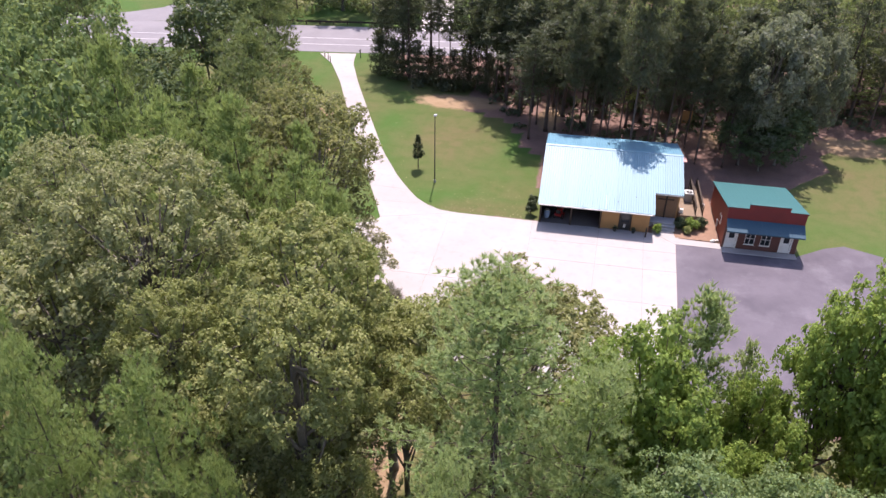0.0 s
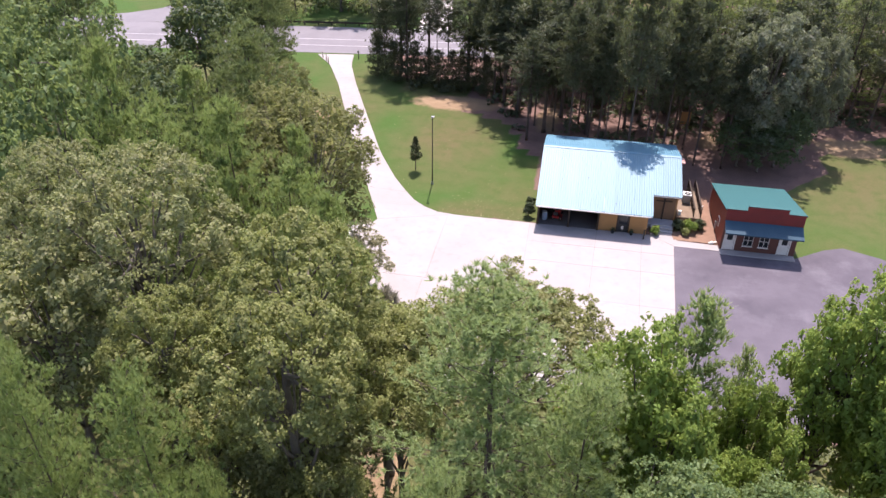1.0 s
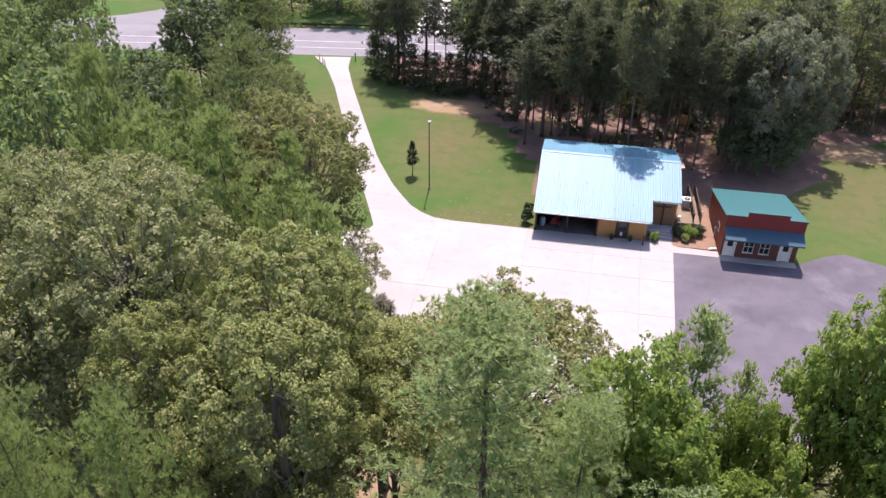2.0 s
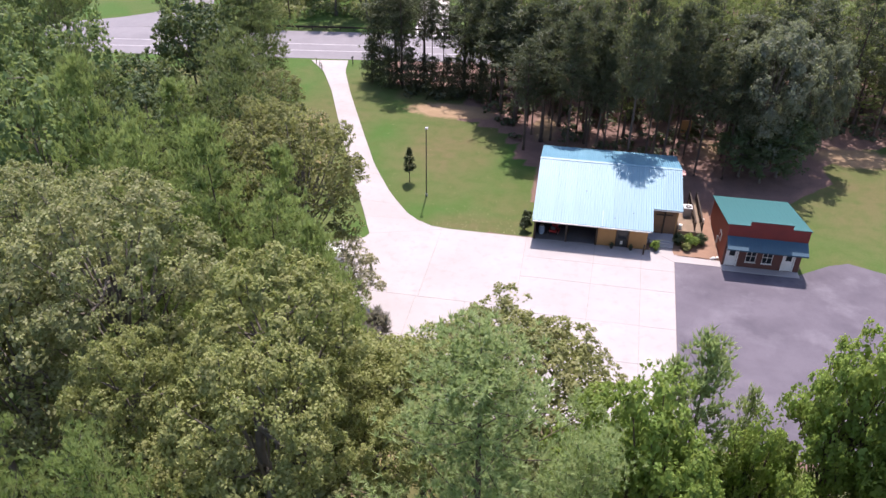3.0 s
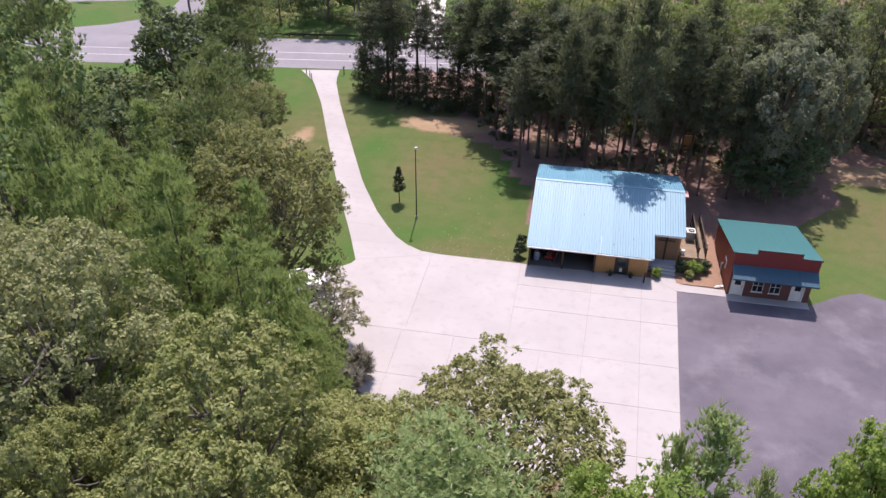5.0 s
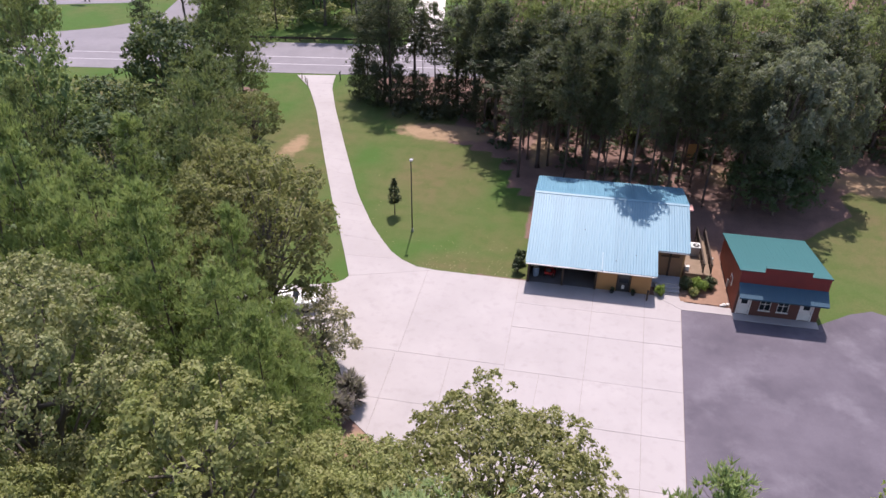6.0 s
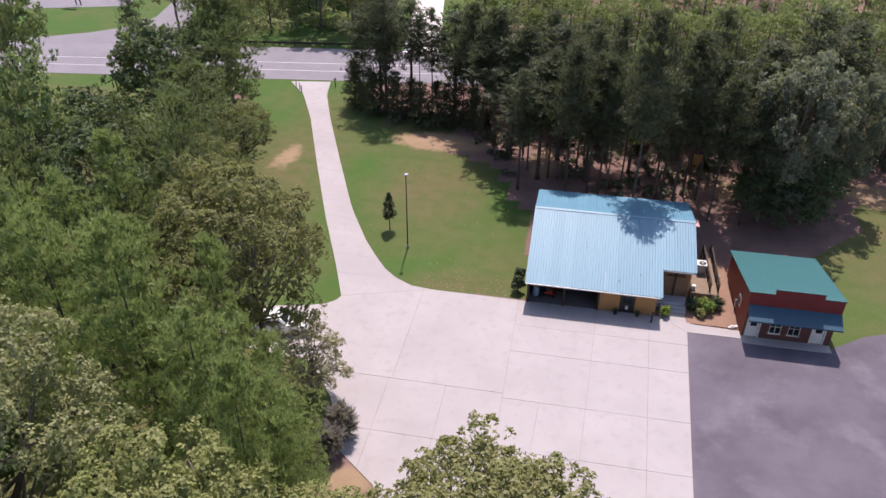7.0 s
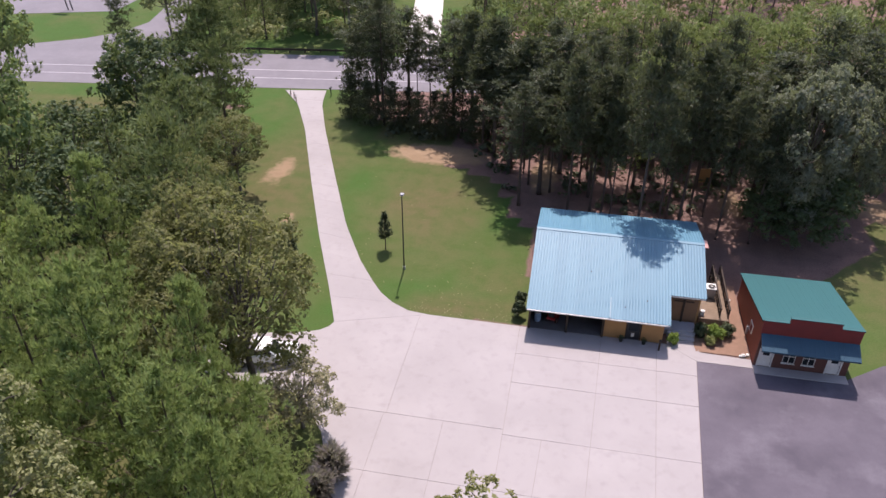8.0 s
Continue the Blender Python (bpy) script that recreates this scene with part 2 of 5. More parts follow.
def merged(bm, own):
    if bm is None:
        return own
    me = bpy.data.meshes.new("tmp")
    own.to_mesh(me)
    own.free()
    bm.from_mesh(me)
    bpy.data.meshes.remove(me)
    return bm


def prism(points, z0, z1, bm=None):
    """A flat polygon, listed anticlockwise, drawn up from z0 to z1 (which may be functions of x, y)."""
    bm = bm or bmesh.new()
    lo = [bm.verts.new((x, y, z0(x, y) if callable(z0) else z0)) for x, y in points]
    hi = [bm.verts.new((x, y, z1(x, y) if callable(z1) else z1)) for x, y in points]
    n = len(points)
    bm.faces.new(hi)
    bm.faces.new(lo[::-1])
    for i in range(n):
        bm.faces.new((lo[i], lo[(i + 1) % n], hi[(i + 1) % n], hi[i]))
    return bm


def upright(points, y0, y1, bm=None):
    """A polygon in x, z drawn from y0 to y1."""
    bm = bm or bmesh.new()
    a = [bm.verts.new((x, y0, z)) for x, z in points]
    b = [bm.verts.new((x, y1, z)) for x, z in points]
    n = len(points)
    bm.faces.new(a)
    bm.faces.new(b[::-1])
    for i in range(n):
        bm.faces.new((a[i], b[i], b[(i + 1) % n], a[(i + 1) % n]))
    bmesh.ops.recalc_face_normals(bm, faces=bm.faces[:])
    return bm


def sidewall(points, x0, x1, bm=None):
    """A polygon in y, z drawn from x0 to x1."""
    bm = bm or bmesh.new()
    a = [bm.verts.new((x0, y, z)) for y, z in points]
    b = [bm.verts.new((x1, y, z)) for y, z in points]
    n = len(points)
    bm.faces.new(a)
    bm.faces.new(b[::-1])
    for i in range(n):
        bm.faces.new((a[i], b[i], b[(i + 1) % n], a[(i + 1) % n]))
    bmesh.ops.recalc_face_normals(bm, faces=bm.faces[:])
    return bm


def tube(p0, p1, r0, r1=None, sides=8, bm=None):
    bm = bm or bmesh.new()
    p0, p1 = Vector(p0), Vector(p1)
    r1 = r0 if r1 is None else r1
    q = (p1 - p0).to_track_quat("Z", "Y")
    rings = []
    for p, r in ((p0, r0), (p1, r1)):
        rings.append([bm.verts.new(p + q @ Vector((r * math.cos(6.2832 * i / sides), r * math.sin(6.2832 * i / sides), 0))) for i in range(sides)])
    for i in range(sides):
        bm.faces.new((rings[0][i], rings[0][(i + 1) % sides], rings[1][(i + 1) % sides], rings[1][i]))
    bm.faces.new(rings[0][::-1])
    bm.faces.new(rings[1])
    return bm


def limb(points, radii, sides=6, bm=None):
    """A tapered, bent tube through points."""
    bm = bm or bmesh.new()
    last = None
    for i, p in enumerate(points):
        d = Vector(points[min(i + 1, len(points) - 1)]) - Vector(points[max(i - 1, 0)])
        q = d.to_track_quat("Z", "Y")
        ring = [bm.verts.new(Vector(p) + q @ Vector((radii[i] * math.cos(6.2832 * k / sides), radii[i] * math.sin(6.2832 * k / sides), 0))) for k in range(sides)]
        if last:
            for k in range(sides):
                bm.faces.new((last[k], last[(k + 1) % sides], ring[(k + 1) % sides], ring[k]))
        else:
            bm.faces.new(ring[::-1])
        last = ring
    bm.faces.new(last)
    return bm


def clip(subject, cell):
    """The part of a polygon that lies in a convex, anticlockwise cell."""
    out = list(subject)
    for i in range(len(cell)):
        (ax, ay), (bx, by) = cell[i], cell[(i + 1) % len(cell)]
        side = lambda p: (bx - ax) * (p[1] - ay) - (by - ay) * (p[0] - ax)
        src, out = out, []
        for j, p in enumerate(src):
            q = src[j - 1]
            sp, sq = side(p), side(q)
            if (sp >= 0) != (sq >= 0):
                f = sq / (sq - sp)
                out.append((q[0] + f * (p[0] - q[0]), q[1] + f * (p[1] - q[1])))
            if sp >= 0:
                out.append(p)
        if len(out) < 3:
            return []
    return out


def inside(x, y, poly):
    hit = False
    for i in range(len(poly)):
        (ax, ay), (bx, by) = poly[i - 1], poly[i]
        if (ay > y) != (by > y) and x < ax + (y - ay) / (by - ay) * (bx - ax):
            hit = not hit
    return hit


def sheet(name, verts, faces, material):
    """A mesh from numpy arrays: faces all of one size."""
    me = bpy.data.meshes.new(name)
    n, k = faces.shape
    me.vertices.add(len(verts))
    me.vertices.foreach_set("co", np.asarray(verts, np.float32).ravel())
    me.loops.add(n * k)
    me.loops.foreach_set("vertex_index", faces.astype(np.int32).ravel())
    me.polygons.add(n)
    me.polygons.foreach_set("loop_start", np.arange(0, n * k, k, dtype=np.int32))
    me.update(calc_edges=True)
    me.materials.append(material)
    return me

# ---------------------------------------------------------------- ground, roads, paving
DRIVE_L = [(-43.4, 117.9), (-39.7, 113.2), (-35.7, 105.0), (-30.0, 91.3), (-25.0, 79.6), (-21.2, 71.3), (-19.7, 67.8), (-19.15, 66.5)]
DRIVE_R = [(-37.3, 118.9), (-36.3, 113.9), (-33.0, 105.5), (-27.7, 93.2), (-22.9, 82.3), (-19.4, 75.9), (-16.5, 71.7), (-14.7, 70.1), (-13.2, 69.3), (-11.2, 69.05)]
LAWN = [(-12, 68), (-2.6, 69), (-2.6, 83), (-6, 88), (-9, 96), (-13, 98), (-20, 98), (-25, 104), (-31, 119), (-48, 119), (-45, 102), (-37, 84), (-32, 69), (-30, 63), (-20, 63)]
LAWN_EAST = [(23.5, 66), (60, 66), (60, 102), (42, 101), (34, 96), (29, 86), (24, 80), (23.4, 70)]
VERGE = [(-130, 101), (-70, 107), (-46, 112), (-46, 116.5), (-130, 107)]
GLADE = [(-80, 113), (-62, 109), (-49, 85), (-57, 79), (-78, 103)]
FAR_GRASS = [(-140, 122), (-96, 128), (-80, 134), (-78, 151), (-92, 152), (-140, 143)]


def road_edge(x):
    return 119.8 + 0.122 * (x + 34.8)


def near(x, y, cx, cy, rx, ry):
    return max(0.0, 1.0 - math.hypot((x - cx) / rx, (y - cy) / ry))


def cover(x, y):
    """How far pine straw and bare earth, with painted sun patches, take the place of grass."""
    straw, dirt_sun = 1.0, 0.0
    jx, jy = 1.6 * noise.noise(Vector((x * 0.22, y * 0.22, 7.0))), 1.6 * noise.noise(Vector((x * 0.22, y * 0.22, 9.0)))
    for poly in (LAWN, LAWN_EAST, VERGE, FAR_GRASS, GLADE):
        if inside(x + jx, y + jy, poly):
            straw = 0.0
    if x < -30 and road_edge(x) - 6 < y < road_edge(x) + 1:
        straw = 0.0
    if y > road_edge(x) + 14 and x < -14:
        straw = 0.15 if straw else 0.0
    wood_floor = y < 42 and x < 26 or x < -15 and y < 110
    if wood_floor:
        straw = 0.0
    dirt_sun += 1.3 * near(x, y, -16.5, 101, 10, 4.2) + 0.8 * near(x, y, -34.6, 93, 3.2, 8) + 0.75 * near(x, y, -29.4, 82, 1.6, 5) + 1.1 * near(x, y, -10.5, 34, 3.5, 8)
    dirt_sun += 1.15 * near(x, y, 36, 96, 8, 5) + 1.0 * near(x, y, -12.5, 46.5, 3.4, 3)
    # The last two, among the pines, paint sunlit patches as pale earth.
    dirt_sun += 0.9 * near(x, y, -21.8, 54, 3, 2) + 0.75 * near(x, y, 18, 95, 3.5, 7) + 1.0 * near(x, y, -3, 98, 3, 9)
    dry = 1.0 * near(x, y, -15, 88, 8, 15) ** 0.55 + 1.1 * near(x, y, -7.5, 70.4, 8, 2.0) ** 0.5 + 0.95 * near(x, y, -33.5, 86, 8, 30) ** 0.5 + 0.9 * near(x, y, 34, 86, 13, 16) ** 0.6
    if wood_floor and not inside(x, y, LAWN):
        dry = 0.75
    dry *= 1.0 + 0.6 * noise.noise(Vector((x * 0.35, y * 0.35, 2.0)))
    return min(straw, 1.0), min(dirt_sun, 1.0), max(0.0, min(dry, 1.0))


def build_ground():
    fine_x, fine_y = np.arange(-130, 71, 1.5), np.arange(-2, 162, 1.5)
    xs = np.concatenate([[-2600, -1200, -600, -320, -200, -155], fine_x, [90, 130, 200, 400, 900, 2600]])
    ys = np.concatenate([[-2600, -900, -300, -120, -50, -15], fine_y, [175, 200, 260, 420, 900, 2600]])
    gx, gy = np.meshgrid(xs, ys)
    verts = np.stack([gx.ravel(), gy.ravel(), np.zeros(gx.size)], 1)
    nx, ny = len(xs), len(ys)
    i = (np.arange(ny - 1)[:, None] * nx + np.arange(nx - 1)[None, :]).ravel()
    faces = np.stack([i, i + 1, i + nx + 1, i + nx], 1)
    me = sheet("ground", verts, faces, M["ground"])
    attribute = me.color_attributes.new("cover", "FLOAT_COLOR", "POINT")
    data = np.zeros((len(verts), 4), np.float32)
    for k, (x, y, _) in enumerate(verts):
        data[k, :3] = cover(x, y)
    attribute.data.foreach_set("color", data.ravel())
    tagged(new("ground", me), "mown grass, brown pine straw, bare earth and painted sun patches", "ground", kind="structure")


build_ground()


def strip(x0, x1, a, b):
    """A strip along the road, a to b metres past its near edge."""
    return [(x0, road_edge(x0) + a), (x1, road_edge(x1) + a), (x1, road_edge(x1) + b), (x0, road_edge(x0) + b)]


road = tagged(new("road", mesh_of(prism(strip(-400, 400, 0, 15.3), -0.2, 0.03), "road", M["road"])), "pale grey sunlit asphalt road", "road", kind="structure")
for a in (4.02, 7.6):
    part("lane_line", prism(strip(-400, 400, a, a + 0.22), 0.03, 0.037), M["paint"], road, "worn white lane line")
tagged(new("road_side_street", mesh_of(prism([(-98, 126), (-74, 131), (-73, 143), (-80, 160), (-86, 200), (-89, 200), (-84, 158), (-81.5, 146), (-83.5, 139), (-88, 134.5), (-97, 129.2)], -0.2, 0.034), "side_street", M["road"])), "pale asphalt side street joining the road", "road", kind="structure")
tagged(new("pavement_far_lot", mesh_of(prism([(-180, 131), (-112, 145.5), (-92, 151.5), (-92, 175), (-180, 165)], -0.2, 0.032), "far_lot", M["road"])), "pale concrete parking lot across the road", "parking lot", kind="structure")

LOT = [(10.4, 43), (45, 43), (45, 62), (36, 66), (31.8, 69.0), (28.6, 70.3), (26.6, 69.5), (24.3, 67.9), (23.3, 67.2), (16.2, 67.2), (11.75, 67.2), (10.96, 53.46)]
tagged(new("pavement_parking_lot", mesh_of(prism(LOT, -0.2, 0.03), "parking_lot", M["asphalt"])), "grey worn asphalt parking lot with faded stains", "parking lot", kind="structure")

SLAB = [(-10.6, 46.4), (-9.0, 43.0), (10.35, 43.0), (10.93, 53.46), (11.72, 67.2), (9.45, 68.98), (-2.6, 68.98), (-11.2, 69.04), (-19.14, 66.49), (-19.4, 65.8), (-20.1, 65.15), (-21.5, 64.6), (-29, 62.9), (-29, 58.5), (-19, 57.5), (-16.1, 54.0), (-13.7, 48.8)]
slab = tagged(new("pavement_concrete_apron", mesh_of(prism(SLAB, -0.2, 0.03), "apron_bed", M["joint"])), "bright pale concrete apron cast in panels", "concrete apron", kind="structure")
# Each run of panels: its joints across and along.
SLAB_RUNS = [((-3.0, 3.65, 8.25, 13), (61.9, 65.4, 70)), ((-3.0, 3.65, 8.25, 13), (56.3, 61.9)), ((-3.0, 0.15, 3.65, 8.25, 13), (42, 46.2, 51.2, 56.3)),
             ((-30, -12.1, -7.5, -3.0), (42, 51.2, 56.8)), ((-30, -11.9, -3.0), (56.8, 70))]
drive = tagged(new("pavement_driveway", mesh_of(prism(DRIVE_L + DRIVE_R[::-1], -0.2, 0.03), "driveway_bed", M["joint"])), "narrow pale concrete driveway curving to the road", "driveway", kind="structure")


def along(line, f):
    """The point at the share f of a polyline's length."""
    lengths = [math.dist(line[i], line[i + 1]) for i in range(len(line) - 1)]
    want = f * sum(lengths)
    for i, d in enumerate(lengths):
        if want <= d or i == len(lengths) - 1:
            k = min(want / d, 1.0)
            return (line[i][0] + k * (line[i + 1][0] - line[i][0]), line[i][1] + k * (line[i + 1][1] - line[i][1]))
        want -= d


def panels():
    """Cast concrete panels, each with open joints round it."""
    g = 0.014
    for xs, ys in SLAB_RUNS:
        for i in range(len(xs) - 1):
            for j in range(len(ys) - 1):
                y0, y1 = ys[j] + g, ys[j + 1] - g
                lean = lambda x, y: (x + 0.05 * (y - 62) * (x > -2.5), y)
                cell = [lean(xs[i] + g, y0), lean(xs[i + 1] - g, y0), lean(xs[i + 1] - g, y1), lean(xs[i] + g, y1)]
                shape = clip(SLAB, cell)
                if len(shape) >= 3:
                    part("concrete_panel", prism(shape, 0.0, 0.06 + random.uniform(-0.004, 0.004)), M["concrete"], slab)
    n = 15
    for i in range(n):
        f0, f1 = i / n + 0.00012, (i + 1) / n - 0.00012
        shape = [along(DRIVE_L, f0), along(DRIVE_L, (f0 + f1) / 2), along(DRIVE_L, f1), along(DRIVE_R, f1), along(DRIVE_R, (f0 + f1) / 2), along(DRIVE_R, f0)]
        part("concrete_panel", prism(shape, 0.0, 0.06 + random.uniform(-0.004, 0.004)), M["concrete"], drive)


tagged(new("pavement_walk", mesh_of(prism([(9.455, 68.985), (11.735, 67.21), (16.15, 67.21), (16.15, 68.25), (12.1, 68.4), (11.6, 69.64), (9.455, 69.64)], -0.1, 0.064), "walk", M["concrete"])), "pale concrete walk between the two buildings", "walkway", kind="structure")
bed = bmesh.new()
bmesh.ops.create_grid(bed, x_segments=14, y_segments=30, size=0.5, matrix=Matrix.Translation((13.9, 73.6, 0.03)) @ Matrix.Diagonal((4.4, 10.2, 1, 1)))
for v in bed.verts:
    v.co.z += 0.06 * noise.noise(v.co * 1.3) + 0.03
    v.co.x += 0.12 * noise.noise(Vector((0, v.co.y, 3)))
tagged(new("ground_mulch_bed", mesh_of(bed, "mulch_bed", M["mulch"], True)), "orange-brown mulch bed between the buildings", "mulch bed", kind="structure")

# ---------------------------------------------------------------- trees


def unit(v):
    return v / np.maximum(np.linalg.norm(v, axis=-1, keepdims=True), 1e-9)


def leaves(centres, normals, length, width, rng):
    """Folded, pointed leaf blades: two triangles each."""
    n = len(centres)
    side = unit(np.cross(normals, rng.normal(size=(n, 3))))
    ahead = np.cross(side, normals)
    L = (length * rng.uniform(0.65, 1.25, (n, 1)))
    W = (width * rng.uniform(0.7, 1.2, (n, 1)))
    return blade_quads(centres, ahead, side, normals, L, W)


def blade_quads(centres, ahead, side, normals, L, W):
    n = len(centres)
    fold = 0.18 * L * normals
    quad = np.stack([centres - ahead * L / 2, centres + side * W / 2 + fold, centres + ahead * L / 2, centres - side * W / 2 + fold], 1)
    return quad.reshape(-1, 3), np.arange(n * 4).reshape(n, 4)


def rosettes(centres, outward, length, width, rng):
    """Leaves that point away from the middle of their bunch."""
    n = len(centres)
    ahead = unit(outward + 0.45 * rng.normal(size=(n, 3)) + [0, 0, 0.25])
    side = unit(np.cross(ahead, rng.normal(size=(n, 3))))
    L = (length * rng.uniform(0.65, 1.25, (n, 1)))
    W = (width * rng.uniform(0.7, 1.2, (n, 1)))
    return blade_quads(centres, ahead, side, np.cross(side, ahead), L, W)


def blades(centres, axes, count, length, width, rng, spread=0.6):
    """Bunches of long needles that fan out round an axis."""
    n = len(centres) * count
    c, a = np.repeat(centres, count, 0), np.repeat(axes, count, 0)
    d = unit(a + spread * rng.normal(size=(n, 3)))
    side = unit(np.cross(d, rng.normal(size=(n, 3)) * 0.6 + [0, 0, 1.0]))
    L = length * rng.uniform(0.6, 1.2, (n, 1))
    tri = np.stack([c - side * width / 2, c + side * width / 2, c + d * L], 1)
    return tri.reshape(-1, 3), np.arange(n * 3).reshape(n, 3)


def tree_thing(name, trunk_bm, crown, bark, label):
    ob = empty(name)
    part("trunk", trunk_bm, bark, ob, smooth=True)
    part("crown", crown, None, ob)
    return tagged(ob, label, "tree", "trees of the wood")


def spread_out(pool, count, rng):
    """A choice of directions that keep apart from one another."""
    order, far = [0], np.full(len(pool), 9.0)
    for _ in range(count - 1):
        far = np.minimum(far, np.linalg.norm(pool - pool[order[-1]], axis=1))
        order.append(int(np.argmax(far * rng.uniform(0.35, 1.0, len(pool)))))
    return pool[order]


def broadleaf(name, seed, material, bark, label, R=6.0, H=18.0, base=0.3, lobes=18, tufts=16, per=40, leaf=(0.25, 0.13), lobe=0.36, tuft=0.5, fill=0.35, twigs=24, rough=0.22, low=-0.4, inner=0.86):
    """A spreading broad-leaved tree: limbs that carry lobes, each lobe set with bunches of leaves, dark gaps between."""
    rng = np.random.default_rng(seed)
    mid, rz = H * (1 + base) / 2, H * (1 - base) / 2
    pool = unit(rng.normal(size=(lobes * 12, 3)))
    d = spread_out(pool[pool[:, 2] > low], lobes, rng)
    bulge = np.array([1 + rough * noise.noise(Vector(v * 1.7 + seed)) for v in d])[:, None] * rng.uniform(inner, 1.06, (lobes, 1))
    lr = R * lobe * rng.uniform(0.7, 1.2, (lobes, 1))
    lc = d * bulge * (np.array([R, R, rz]) - 0.8 * lr) + [0, 0, mid]
    # bunches over the outer side of each lobe, none inside another lobe
    n = lobes * tufts
    c, r, o = np.repeat(lc, tufts, 0), np.repeat(lr, tufts, 0), np.repeat(d, tufts, 0)
    v = unit(rng.normal(size=(n, 3)) + 0.75 * o + [0, 0, 0.45])
    t = c + v * r * rng.uniform(0.72, 1.1, (n, 1))
    own = np.repeat(np.arange(lobes), tufts)
    gap = np.linalg.norm(t[:, None, :] - lc[None], axis=2) / lr[:, 0][None]
    gap[np.arange(n), own] = 9
    keep = gap.min(1) > 0.8
    t, v = t[keep], v[keep]
    m = len(t)
    size = tuft * rng.uniform(0.6, 1.25, (m, 1))
    w = unit(rng.normal(size=(m * per, 3)) + np.repeat(0.8 * v + [0, 0, 0.5], per, 0))
    p = np.repeat(t, per, 0) + w * np.repeat(size, per, 0) * rng.uniform(0.45, 1.0, (m * per, 1))
    half = rng.random(len(p)) < 0.45
    va, fa = rosettes(p[half], w[half], *leaf, rng)
    lie = np.repeat(v, per, 0)[~half] * 0.5 + w[~half] * 0.8
    vb, fb = leaves(p[~half], unit(lie + 0.35 * rng.normal(size=lie.shape) + [0, 0, 0.3]), *leaf, rng)
    # inner leaves that close the crown
    k = int(fill * m * per)
    pick = rng.integers(0, lobes, k)
    q = unit(rng.normal(size=(k, 3)))
    vc, fc = leaves(lc[pick] + q * lr[pick] * rng.uniform(0.2, 0.8, (k, 1)), unit(q + [0, 0, 0.3]), leaf[0] * 1.5, leaf[1] * 1.6, rng)
    crown = sheet(name + "_crown", np.concatenate([va, vb, vc]), np.concatenate([fa, fb + len(va), fc + len(va) + len(vb)]), material)
    rad = 0.017 * H ** 0.95
    top = mid - rz * 0.35
    bm = limb([(0, 0, -0.1), (0.05, 0.02, 0.6), (0.12, -0.1, top * 0.5), (0.05, 0.1, top), (0.1, 0.1, mid + rz * 0.5)], [rad * 1.5, rad * 1.05, rad * 0.9, rad * 0.75, rad * 0.15], 7)
    for q in lc:
        q = Vector(q)
        a = Vector((0.08, 0, rng.uniform(0.55, 1.0) * min(top * 1.15, q.z)))
        m1 = a.lerp(q, 0.45) + Vector((0, 0, -0.08 * (q - a).length))
        limb([a, m1, q], [rad * 0.36, rad * 0.25, rad * 0.1], 5, bm)
    for i in rng.choice(m, min(twigs, m), replace=False):
        q = Vector(t[i])
        a = Vector(lc[int(np.argmin(np.linalg.norm(lc - t[i], axis=1)))])
        bend = a.lerp(q, 0.5) + Vector(rng.normal(size=3)) * 0.12 * (q - a).length
        limb([a, bend, q + (q - a) * 0.12], [0.05, 0.035, 0.015], 4, bm)
    return tree_thing(name, bm, crown, bark, label)


